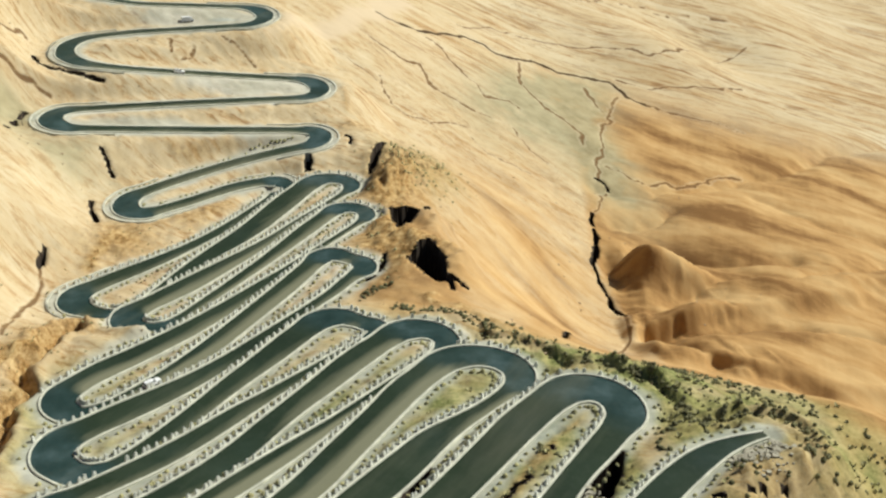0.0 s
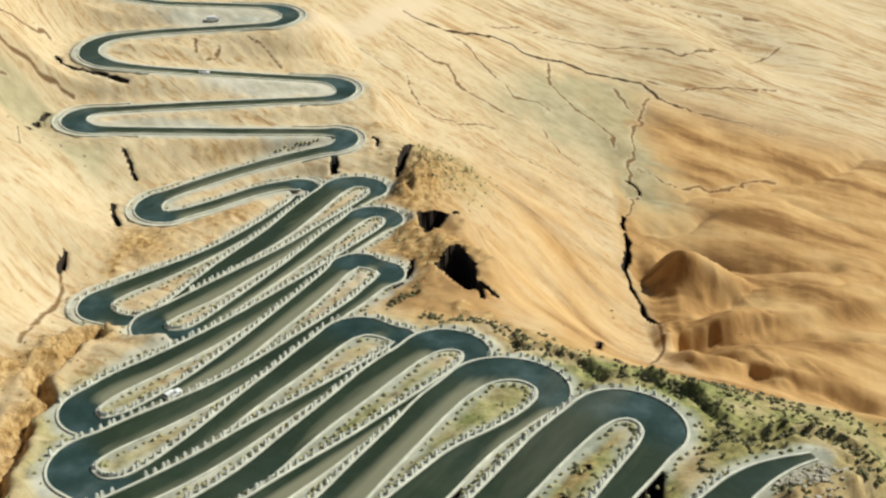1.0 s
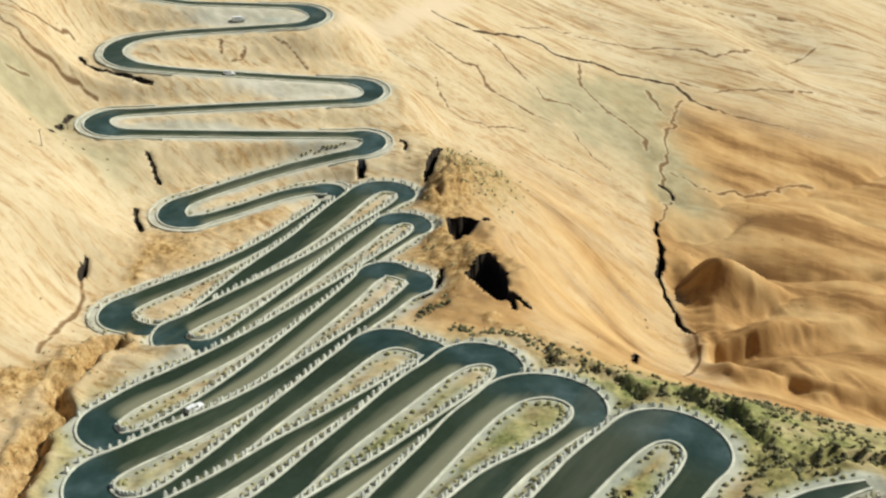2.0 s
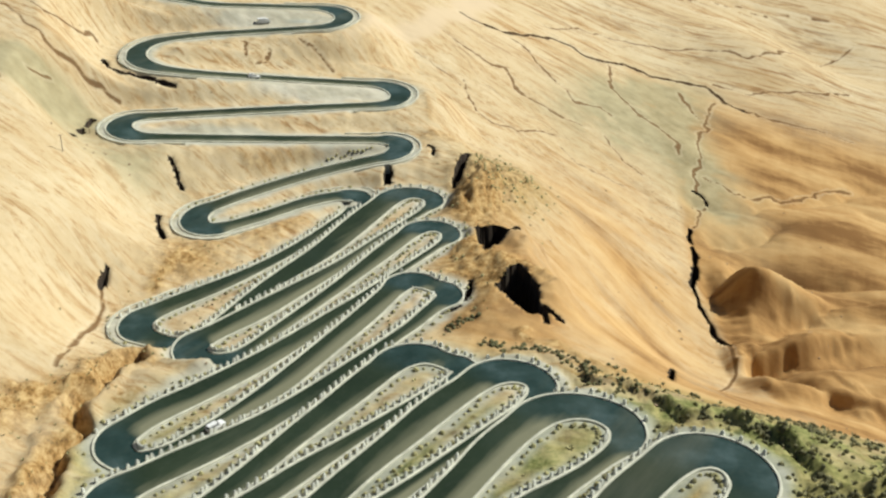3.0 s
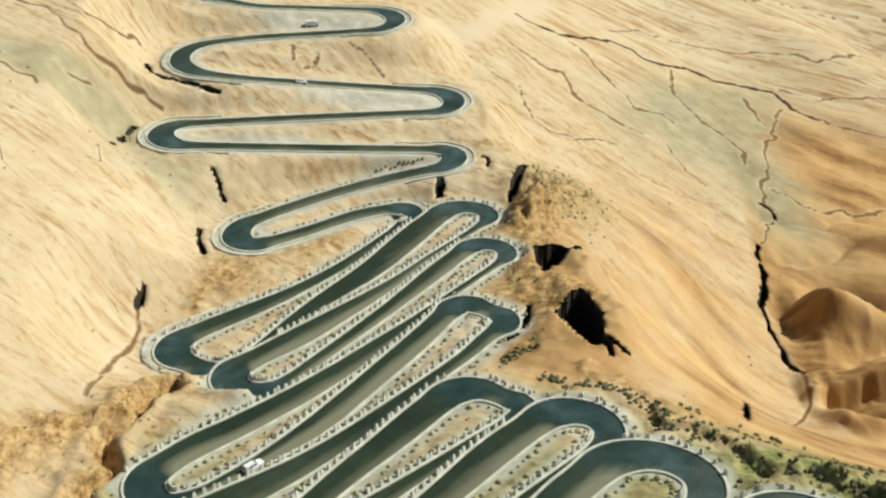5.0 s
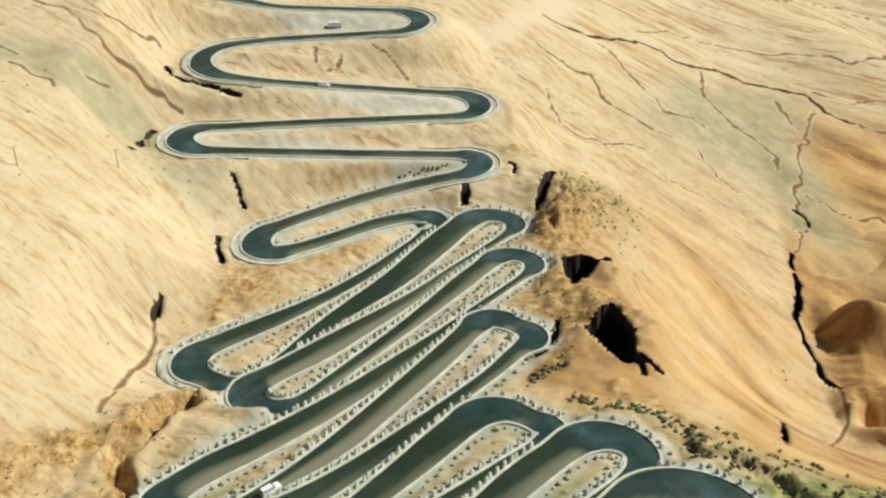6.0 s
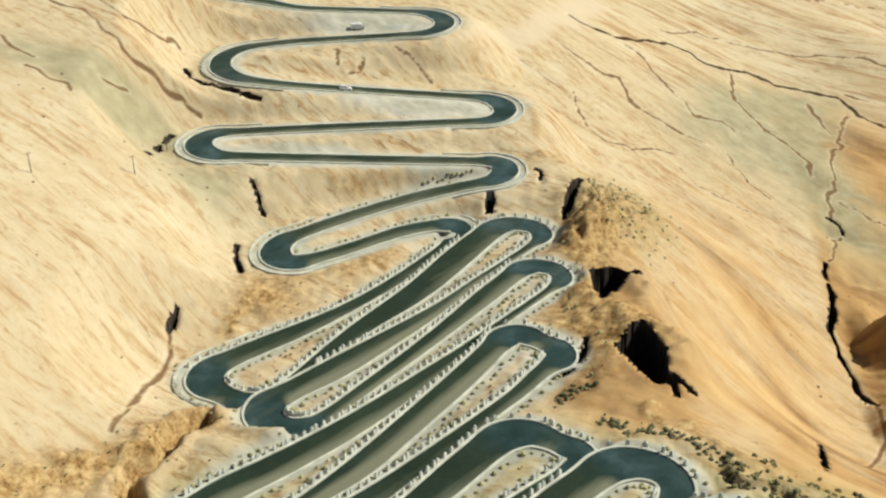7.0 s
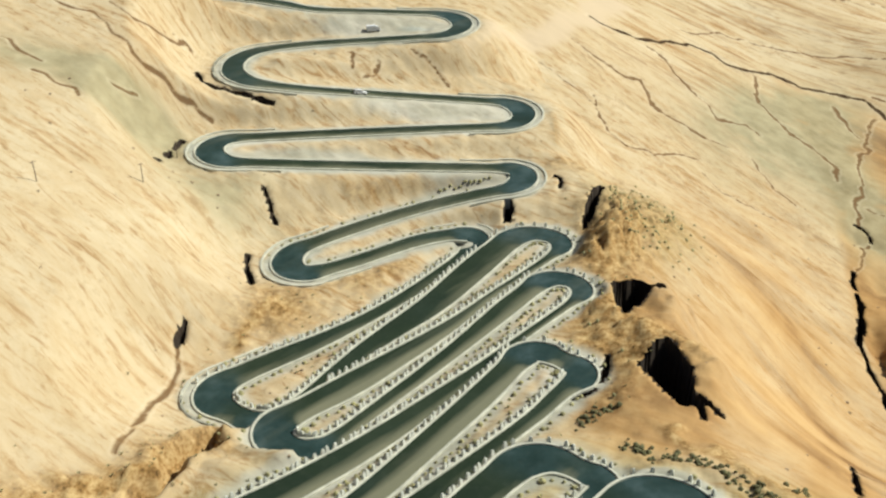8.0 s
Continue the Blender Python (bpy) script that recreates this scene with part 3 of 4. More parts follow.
    z = z + (0.24 - 0.12 * smooth(5, 25, x)) * smooth(3, 8, d) * (1 - 0.4 * brown) * fbm(ax / 11 + 0.5 * vnoise(x / 20, y / 20, 19), ay / 1.9, 3, 20) * smooth(460, 330, y)
    # shallow rills that wander down the open slopes
    gully, black = np.zeros(len(x)), np.zeros(len(x))
    open_land = smooth(5, 14, d) * (1 - 0.75 * brown) * calm
    for sx, sy, seed, deep, thin in ((46, 15, 71, 0.25, 0.030), (80, 30, 73, 0.35, 0.020)):
        a = fbm((x + 0.35 * y) / sx, (y - 0.3 * x) / sy, 4, seed)
        rill = np.exp(-(a / thin) ** 2) * open_land * smooth(-0.25, 0.15, fbm(x / 40, y / 40, 2, seed + 9))
        z = z - deep * rill
    calmer = 1 - 0.75 * smooth(300, 270, y)
    jx, jy = x + 2.2 * calmer * fbm(x / 11, y / 11, 5, 21, 0.66), y + 3.4 * calmer * fbm(x / 12, y / 12, 5, 22, 0.66)
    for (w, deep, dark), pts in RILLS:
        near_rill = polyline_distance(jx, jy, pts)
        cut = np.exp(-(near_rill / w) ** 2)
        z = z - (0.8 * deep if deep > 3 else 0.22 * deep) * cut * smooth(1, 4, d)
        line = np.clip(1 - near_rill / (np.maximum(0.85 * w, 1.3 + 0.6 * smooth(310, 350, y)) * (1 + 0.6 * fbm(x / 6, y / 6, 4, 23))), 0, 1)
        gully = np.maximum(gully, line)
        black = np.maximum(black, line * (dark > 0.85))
    # the outer bank above the valley is combed by furrows
    comb = smooth(150, 165, x + y) * smooth(155, 140, y) * smooth(102, 88, x) * smooth(1.5, 3.5, d) * smooth(16, 9, d)
    z = z - comb * 2.3 * np.abs(fbm((x + 0.35 * y) / 2.2, (y - 0.3 * x) / 8, 2, 36))
    # a low berm along the outer rim above the valley
    rim = smooth(158, 172, x + y) * smooth(150, 135, y) * smooth(96, 84, x) * (y > 70)
    z = z + rim * (1.9 + 1.6 * fbm(x / 5, y / 5, 3, 33)) * np.exp(-((d - 7.3 - 1.5 * fbm(x / 9, y / 9, 2, 34)) / 1.0) ** 2)
    green = np.clip(1.1 * smooth(150, 112, y - 0.2 * x) * smooth(-40, -5, x + 0.4 * (y - 100)) * smooth(150, 110, x), 0, 1)
    green = np.maximum(green * smooth(40, 22, d), 0.6 * (1 - smooth(3, 8, d)) * smooth(172, 118, y))
    green = green * (1 - 0.25 * blob(x, y, 74, 82, 13, 8))
    green = np.maximum(green, 0.55 * thick * smooth(2, 5, d))
    green = np.clip(green * (0.75 + 0.8 * fbm(x / 7, y / 7, 4, 41)), 0, 1)
    silt = np.clip(blob(x, y, 86, 372, 13, 34, -35) + blob(x, y, 98, 335, 10, 26, 10) + 1.1 * blob(x, y, -105, 247.5, 13, 5, -8) + 0.9 * blob(x, y, -93, 253, 7, 4) + 0.8 * blob(x, y, -72, 232, 8, 6), 0, 1)
    silt = np.clip(silt * (1.25 + 1.3 * fbm(x / 9, y / 9, 4, 42)), 0, 0.85)
    verge = (0.78 + 0.05 * far) * (1 - smooth(0.8, 3.4, d + 1.5 * fbm(x / 6, y / 6, 3, 43)))
    for isle in ((-24, 285, 20, 5.0, 17), (-52, 252, 20, 4.2, 13), (-42, 319, 18, 5.0, 14), (-40, 224, 9, 1.8, 38), (-12, 255, 8, 4, 14)):
        verge = np.maximum(verge, 0.68 * smooth(0.25, 0.7, blob(x, y, *isle) + 0.2 * fbm(x / 5, y / 5, 3, 43)) * far)
    verge = np.maximum(verge, blob(x, y, -36, 319, 7, 2.2, 15) * (d > 0.5))
    track = np.exp(-(polyline_distance(wx, wy, [(-22, 312), (-1, 346), (18, 385), (30, 420)]) / 5.0) ** 4) * smooth(2, 6, d)
    rough = np.clip(clods + 0.15 * thick, 0, 1) * smooth(1, 4, d)
    ochre = 0.7 * blob(x, y, 58, 145, 15, 15) + 1.0 * blob(x, y, 16, 163, 9, 8) + 0.95 * blob(x, y, 84, 165, 18, 24) + 1.1 * blob(x, y, 15, 190, 7, 22) + 0.62 * blob(x, y, 46, 190, 20, 50, -12) + 0.35 * blob(x, y, 62, 255, 22, 45)
    brown = np.maximum(brown, np.clip(ochre * (1 + 0.7 * fbm(x / 12, y / 12, 4, 45)), 0, 0.92) * smooth(1, 5, d))
    peach = smooth(-48, -66, x + 6 * fbm(x / 15, y / 15, 3, 46)) * smooth(285, 255, y) * (0.75 + 0.5 * fbm(x / 10, y / 10, 3, 47))
    flat = smooth(330, 420, y + 0.5 * x) * (1 - brown)
    bare = smooth(4, 9, d) * (1 - brown) * (1 - flat) * (1 - green) * smooth(-0.35, 0.1, fbm(x / 45, y / 45, 2, 44) + 0.25 * (x > 15)) * smooth(0, 15, x)
    return z, d, gully, brown, green, silt, verge, rough, track, flat, bare, black, np.clip(peach, 0, 1)


def spread(lo, hi, step, out_lo, out_hi, growth=1.12):
    """Even steps from lo to hi, then growing ones outwards."""
    mid = list(np.arange(lo, hi + 1e-6, step))
    a, s = [lo], step
    while a[-1] > out_lo:
        s *= growth
        a.append(a[-1] - s)
    b, s = [mid[-1]], step
    while b[-1] < out_hi:
        s *= growth
        b.append(b[-1] + s)
    return np.array(a[:0:-1] + mid + b[1:])


def mesh_from(name, verts, faces, material, smooth_faces=True):
    me = bpy.data.meshes.new(name)
    me.from_pydata((np.asarray(verts, float) * SIZE).tolist(), [], [tuple(f) for f in faces])
    me.materials.append(material)
    if smooth_faces:
        me.polygons.foreach_set("use_smooth", [True] * len(me.polygons))
    me.update()
    return me


def build_ground():
    xs = np.concatenate([spread(-126, 118, 0.66, -4500, 118)[:-1], spread(118, 215, 1.3, 118, 4500)])
    ys = np.concatenate([spread(66, 330, 0.66, -900, 330)[:-1], spread(330, 500, 0.95, 330, 4900)])
    X, Y = np.meshgrid(xs, ys)
    x, y = X.ravel(), Y.ravel()
    # draw the grid onto the lips of the pits and clefts
    for k in range(3):
        f = hole_field(x, y)[0]
        i = np.where((f > -0.22) & (f < 0.50))[0]
        gx = (hole_field(x[i] + 0.05, y[i])[0] - hole_field(x[i] - 0.05, y[i])[0]) / 0.1
        gy = (hole_field(x[i], y[i] + 0.05)[0] - hole_field(x[i], y[i] - 0.05)[0]) / 0.1
        g = np.clip(gx * gx + gy * gy, 0.5, None)
        x[i], y[i] = x[i] - np.clip((f[i] - 0.02) * gx / g, -0.3, 0.3), y[i] - np.clip((f[i] - 0.02) * gy / g, -0.3, 0.3)
    z, d, gully, brown, green, silt, verge, rough, track, flat, bare, black, peach = land(x, y)
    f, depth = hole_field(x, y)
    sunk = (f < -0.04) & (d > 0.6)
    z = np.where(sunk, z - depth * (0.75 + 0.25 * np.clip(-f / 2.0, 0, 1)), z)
    # the roadbed lies under the asphalt
    bed = 1 - smooth(0.1, 0.7, d)
    z = z - 0.22 * bed
    nx, ny = len(xs), len(ys)
    idx = np.arange(nx * ny).reshape(ny, nx)
    faces = np.stack([idx[:-1, :-1], idx[:-1, 1:], idx[1:, 1:], idx[1:, :-1]], -1).reshape(-1, 4)
    me = mesh_from("ground", np.stack([x, y, z], 1), faces, SOIL)
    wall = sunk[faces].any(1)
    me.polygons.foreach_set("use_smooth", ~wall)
    # faces down in the pits and clefts take the shade-dark material
    me.materials.append(PIT_SHADE)
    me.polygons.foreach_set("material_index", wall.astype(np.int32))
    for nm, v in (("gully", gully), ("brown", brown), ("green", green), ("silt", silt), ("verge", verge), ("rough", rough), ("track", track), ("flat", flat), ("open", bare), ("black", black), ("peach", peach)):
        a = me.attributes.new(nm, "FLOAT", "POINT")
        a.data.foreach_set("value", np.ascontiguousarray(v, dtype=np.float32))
    ob = new("ground", me)
    return tagged(ob, "pale tan desert hillside with dry rills and sparse scrub", "ground", kind="structure")


GROUND = build_ground()


def ribbon(name, rows, material, closed=False):
    """A strip through rows of points (rows, across, 3)."""
    rows = np.asarray(rows)
    n, m = rows.shape[:2]
    idx = np.arange(n * m).reshape(n, m)
    f = np.stack([idx[:-1, :-1], idx[1:, :-1], idx[1:, 1:], idx[:-1, 1:]], -1).reshape(-1, 4)
    faces = [tuple(q) for q in f]
    if closed:
        faces += [tuple(idx[0, ::-1]), tuple(idx[-1])]
    return mesh_from(name, rows.reshape(-1, 3), faces, material, False)


def lateral(profile, lo=0, hi=None):
    """Rows of points across the road: profile is a list of (side, metres past the edge, up)."""
    L, N, w = LINE[lo:hi], NOR[lo:hi], WIDE[lo:hi, None]
    return np.stack([np.concatenate([L[:, :2] + N * (w + m) * s, L[:, 2:] + u], 1) for s, m, u in profile], 1)


ROAD = tagged(new("road", ribbon("road", lateral([(1, 0, -0.30), (1, 0, 0.0), (0.75, 0, 0.03), (0.5, 0, 0.05), (0.25, 0, 0.065), (0, 0, 0.07), (-0.25, 0, 0.065), (-0.5, 0, 0.05), (-0.75, 0, 0.03), (-1, 0, 0.0), (-1, 0, -0.30)]), ASPHALT)),
              "narrow dark asphalt road winding down in tight hairpins", "road", kind="structure")

# how strongly the painted sheen shows along the road
bend_sheen = ROAD.data.attributes.new("bend", "FLOAT", "POINT")
bend_sheen.data.foreach_set("value", np.repeat(np.clip(BEND / 0.14, 0, 1), 11).astype(np.float32))

# dust gathers on the valley side of the straights, thick on some legs and swept from others
SWEPT = [0.4, 0.4, 1.3, 1.2, 0.7, 1.6, 0.3, 0.55, 0.45, 0.4, 1.5, 1.4, 0.35, 0.15, 0.05, 0.0]
CLIMB = np.where(np.arange(len(LINE)) < FOOT, 0.45, np.interp((LINE[:, 2] - 16.3) / STEP_UP - 0.5, np.arange(16), SWEPT))
toward = np.array([0.0, 1.0, 0.92, 0.75, 0.55, 0.38, 0.22, 0.1, 0.0, 0.0, 0.0])
rows = np.where((NOR[:, 1] < 0)[:, None], toward[None, ::1], toward[None, ::-1]) * (np.abs(NOR[:, 1]) * (1 - np.clip((BEND - 0.04) / 0.1, 0, 1)) * CLIMB)[:, None]
dusty = ROAD.data.attributes.new("dust", "FLOAT", "POINT")
dusty.data.foreach_set("value", rows.ravel().astype(np.float32))


def part(name, me, parent, label=""):
    ob = new(name, me)
    ob.parent = parent
    return tagged(ob, label)


# kerbs of pale concrete on both sides, one piece a stretch
for lo in range(0, len(LINE) - 2, 60):
    hi = min(lo + 61, len(LINE))
    for sgn in (1, -1):
        prof = [(sgn, 0.0, -0.3), (sgn, 0.0, 0.20), (sgn, 0.05, 0.25), (sgn, 0.36, 0.25), (sgn, 0.42, 0.20), (sgn, 0.42, -0.3)]
        part("kerb", ribbon("kerb", lateral(prof if sgn < 0 else prof[::-1], lo, hi), CONCRETE, True), ROAD)

# a second low wall outside the lower bends
turn = np.gradient(np.unwrap(np.arctan2(TAN[:, 1], TAN[:, 0])))
bends, i = [], 20
while i < FOOT + 190:
    if BEND[i] > 0.07:
        j = i
        while BEND[j] > 0.07:
            j += 1
        bends.append((i, j))
        i = j + 4
    i += 1
for lo, hi in bends:
    if hi - lo < 8:
        continue
    s = -1 if turn[(lo + hi) // 2] > 0 else 1
    lo, hi = lo - 12, hi + 12
    prof = [(s, 1.9, -0.8), (s, 1.9, 0.36), (s, 2.35, 0.36), (s, 2.35, -2.4)]
    part("parapet", ribbon("parapet", lateral(prof if s < 0 else prof[::-1], lo, hi), CONCRETE, True), ROAD, "low pale outer wall round the bend")


# ---------------------------------------------------------------- heights of the finished ground
def ground_at(x, y):
    x, y = np.atleast_1d(np.asarray(x, float)), np.atleast_1d(np.asarray(y, float))
    return land(x, y)


def joined(name, pieces, material):
    """Many small pieces, each (verts, faces), in one mesh."""
    vs, fs, k = [], [], 0
    for v, f in pieces:
        vs.append(v)
        fs += [tuple(i + k for i in q) for q in f]
        k += len(v)
    return mesh_from(name, np.concatenate(vs), fs, material, False)


# ---------------------------------------------------------------- guard posts along the far edge of every leg
def post_shape(h=1.1, a=0.38, b=0.24):
    rows = [(1.0, 0.0), (0.92, 0.12), (0.62, h * 0.8), (0.28, h)]
    v = [(sx * a * k, sy * b * k, z) for k, z in rows for sx, sy in ((-1, -1), (1, -1), (1, 1), (-1, 1))]
    f = [(0 + 4 * r + i, 4 * r + (i + 1) % 4, 4 * r + 4 + (i + 1) % 4, 4 * r + 4 + i) for r in range(3) for i in range(4)]
    return np.array(v), f + [(12, 13, 14, 15)]


def post_places():
    out, s = [], ARC[FOOT] + 8
    while s < ARC[-1] - 12:
        i = int(s / 0.8)
        sgn = 1 if NOR[i, 1] > 0 else -1
        if abs(NOR[i, 1]) > 0.25:
            out.append((i, sgn))
        s += 1.4
    P = np.array([LINE[i, :2] + NOR[i] * sgn * (WIDE[i] + 0.75) for i, sgn in out])
    d = road_field(P[:, 0], P[:, 1])[0]
    return [(P[k], math.atan2(TAN[i, 1], TAN[i, 0]), LINE[i, 2] - 0.12) for k, (i, s) in enumerate(out) if d[k] > 0.5]


PV, PF = post_shape()
places = post_places()
near_posts, far_posts = places[-300:], places[:-300]
post_mesh = mesh_from("guard_post", PV, PF, POST, False)
for (x, y), a, z in near_posts:
    ob = new("guard_post", post_mesh)
    k = 0.85 + 0.3 * random.random()
    ob.matrix_basis = Matrix.Translation((x * SIZE, y * SIZE, z * SIZE)) @ Euler((random.gauss(0, 0.04), random.gauss(0, 0.04), a + random.gauss(0, 0.12))).to_matrix().to_4x4() @ Matrix.Diagonal((1, 1, k, 1))
    tagged(ob, "short tapered whitewashed concrete post beside the kerb", "guard post", "guard posts along the road")
pieces = []
for (x, y), a, z in far_posts:
    c, s = math.cos(a), math.sin(a)
    k = 0.85 + 0.3 * random.random()
    pieces.append((np.stack([x + PV[:, 0] * c - PV[:, 1] * s, y + PV[:, 0] * s + PV[:, 1] * c, z + PV[:, 2] * k], 1), PF))
tagged(new("guard_posts", joined("guard_posts", pieces, POST)), "rows of whitewashed concrete posts along the lower legs", "guard posts", kind="stuff")


# ---------------------------------------------------------------- scrub and stones
def tuft(x, y, z, size):
    """A dry shrub: short leaning blades from one root, some broad."""
    v, f = [], []
    for k in range(11):
        a, lean = random.uniform(0, 6.283), random.uniform(0.4, 1.5)
        h, w = size * random.uniform(0.35, 0.7), size * random.uniform(0.14, 0.30)
        dx, dy = math.cos(a), math.sin(a)
        r = size * 0.12
        n = len(v)
        v += [(x + dx * r - dy * w, y + dy * r + dx * w, z - 0.08), (x + dx * r + dy * w, y + dy * r - dx * w, z - 0.08),
              (x + dx * (r + h * lean * 0.6) + dy * w * 1.1, y + dy * (r + h * lean * 0.6) - dx * w * 1.1, z + h * 0.62), (x + dx * (r + h * lean), y + dy * (r + h * lean), z + h)]
        f += [(n, n + 1, n + 2), (n, n + 2, n + 3)]
    return np.array(v), f


def bush(x, y, z, size):
    """A low rounded dry bush with an uneven crown."""
    r, h = size * 0.5, size * random.uniform(0.45, 0.75)
    turn = random.uniform(0, 1.2)
    v = []
    for rad, up in ((1.0, -0.10), (1.05, 0.30), (0.66, 0.80)):
        for k in range(6):
            a = turn + k * 1.0472 + random.uniform(-0.2, 0.2)
            q = r * rad * random.uniform(0.75, 1.2)
            v.append((x + q * math.cos(a), y + q * math.sin(a), z + h * (up + random.uniform(-0.1, 0.1))))
    v.append((x, y, z + h))
    f = [(6 * m + k, 6 * m + (k + 1) % 6, 6 * m + 6 + (k + 1) % 6, 6 * m + 6 + k) for m in (0, 1) for k in range(6)]
    return np.array(v), f + [(12 + k, 12 + (k + 1) % 6, 18) for k in range(6)]


def scatter(n, box, want):
    """Places in a box (x0, x1, y0, y1) that want(x, y, land) accepts with its probability."""
    x = np.random.uniform(box[0], box[1], n)
    y = np.random.uniform(box[2], box[3], n)
    L = land(x, y)
    keep = np.random.random(n) < want(x, y, L)
    return x[keep], y[keep], L[0][keep]


clumps = []
# low bushes in rows on both edges of the strips between the legs
for i in range(FOOT, len(LINE) - 1, 2):
    for sgn in (1, -1):
        if random.random() < 0.88:
            o = WIDE[i] + 1.55 + random.gauss(0, 0.22)
            clumps.append((*(LINE[i, :2] + NOR[i] * sgn * o + np.random.uniform(-0.25, 0.25, 2)), random.uniform(0.4, 0.75)))
# and sparser rows along the last of the far loops
for i in range(FOOT - 125, FOOT, 2):
    if random.random() < 0.75:
        o = WIDE[i] + 1.2 + random.gauss(0, 0.2)
        clumps.append((*(LINE[i, :2] + NOR[i] * (1 if NOR[i, 1] > 0 else -1) * o), random.uniform(0.4, 0.7)))
for k in range(11):
    clumps.append((-23.5 + 1.15 * k, 251.3 + 0.45 * k + random.uniform(-0.3, 0.3), random.uniform(0.5, 0.8)))
C = np.array(clumps)
cz = land(C[:, 0], C[:, 1])
C = np.column_stack([C, cz[0]])[cz[1] > 0.95]
pieces = [bush(x, y, z, 1.25 * s) for x, y, s, z in C]
x, y, z = scatter(5200, (-20, 130, 60, 165), lambda x, y, L: L[4] * (L[1] > 3.2) * (0.12 + 0.6 * (vnoise(x / 5, y / 3, 77) > 0.05)))
pieces += [tuft(*p, random.uniform(0.3, 0.95)) for p in zip(x, y, z)]
x, y, z = scatter(2400, (-85, 20, 125, 215), lambda x, y, L: 0.2 * (1 - smooth(4, 12, L[1])) * (L[1] > 0.9))
pieces += [tuft(*p, random.uniform(0.2, 0.5)) for p in zip(x, y, z)]
# a thicket of dry clumps on the shoulder past the hollows, and a few round the hollows
x, y, z = scatter(3000, (5, 45, 155, 290), lambda x, y, L: (L[1] > 2) * np.clip(0.8 * blob(x, y, 23, 247, 6.5, 13, -14) + 0.06 * L[7], 0, 1) * (vnoise(x / 4, y / 5, 78) > -0.1) * (hole_field(x, y)[0] > 0.6))
pieces += [bush(*p, random.uniform(0.35, 0.9)) for p in zip(x, y, z)]
x, y, z = scatter(1500, (-80, -48, 100, 158), lambda x, y, L: (L[1] > 2) * 0.3 * L[7])
pieces += [tuft(*p, random.uniform(0.2, 0.5)) for p in zip(x, y, z)]
tagged(new("scrub", joined("scrub", pieces, SHRUB)), "sparse dark dry shrubs on the banks between the road's legs", "scrub", kind="stuff")


# a dark line of heath on the outer rim above the valley
x, y, z = scatter(16000, (0, 110, 80, 165), lambda x, y, L: 0.9 * np.exp(-((L[1] - 6.6 - 1.2 * vnoise(x / 6, y / 6, 79)) / 1.1) ** 2) * (L[5] < 0.5) * (x + y > 158) * (y - 0.1 * x > 80) * (vnoise(x / 7, y / 7, 80) > -0.22))
# more dark bushes in streaks, standing in for shade in the bank's furrows
x2, y2, z2 = scatter(9000, (30, 112, 72, 150), lambda x, y, L: 0.6 * L[4] * (L[1] > 2.2) * (L[1] < 30) * (vnoise((x + 0.35 * y) / 2.2, (y - 0.3 * x) / 5, 81) > 0.08) * (hole_field(x, y)[0] > 0.5))
x, y, z = np.r_[x, x2], np.r_[y, y2], np.r_[z, z2]
HEATH = plain("dark_heath", (0.115, 0.108, 0.045), 0.92, 0, 0.5, 0.5)
tagged(new("heath", joined("heath", [bush(*p, random.uniform(0.4, 0.95)) for p in zip(x, y, z)], HEATH)), "dark olive heath along the rim above the valley", "heath", kind="stuff")


def stone(x, y, z, s):
    v = []
    for k in range(8):
        p = np.array([(1 if k & 1 else -1), (1 if k & 2 else -1), (1 if k & 4 else -1)], float)
        v.append(p * np.random.uniform(0.55, 1.0, 3) * (s * 0.5, s * 0.42, s * 0.34))
    return np.array(v) + (x, y, z + 0.05 * s), [(0, 2, 3, 1), (4, 5, 7, 6), (0, 1, 5, 4), (2, 6, 7, 3), (0, 4, 6, 2), (1, 3, 7, 5)]


x, y, z = scatter(1300, (-110, 130, 70, 330), lambda x, y, L: (hole_field(x, y)[0] > 0.6) * (L[1] > 1.2) * (0.10 + 0.6 * (fbm(x / 14, y / 14, 3, 61) > 0.12)))
pieces = [stone(*p, 0.25 + 0.5 * random.random() ** 3) for p in zip(x, y, z)]
tagged(new("stones", joined("stones", pieces, ROCK)), "scattered brown stones on the dry slopes", "stones", kind="stuff")

# grey rubble that holds up the topmost legs
RUBBLE = plain("grey_rubble", (0.33, 0.30, 0.225), 0.9, 0, 0.5, 0.9)
pieces = []
high = [i for i in range(FOOT, len(LINE)) if 35.2 < LINE[i, 2] and LINE[i, 1] > 62]
for i in high:
    last = ARC[i] > ARC[-1] - 45
    for k in range(34 if last else 9):
        if NOR[i, 1] > -0.05 and LINE[i, 2] < 36.6:
            continue
        side = -1 if NOR[i, 1] > 0 else 1
        o = WIDE[i] + 0.9 + abs(random.gauss(0, 2.4 if last else 1.1))
        q = LINE[i, :2] + NOR[i] * side * o + np.random.uniform(-0.5, 0.5, 2)
        pieces.append((q, 0.25 + 0.75 * random.random() ** 2))
Q = np.array([p[0] for p in pieces])
L = land(Q[:, 0], Q[:, 1])
pieces = [stone(x, y, z, s) for (x, y), z, d, (_, s) in zip(Q, L[0], L[1], pieces) if d > 0.75]
tagged(new("rubble", joined("rubble", pieces, RUBBLE)), "grey broken rubble banked against the upper legs", "rubble", kind="stuff")


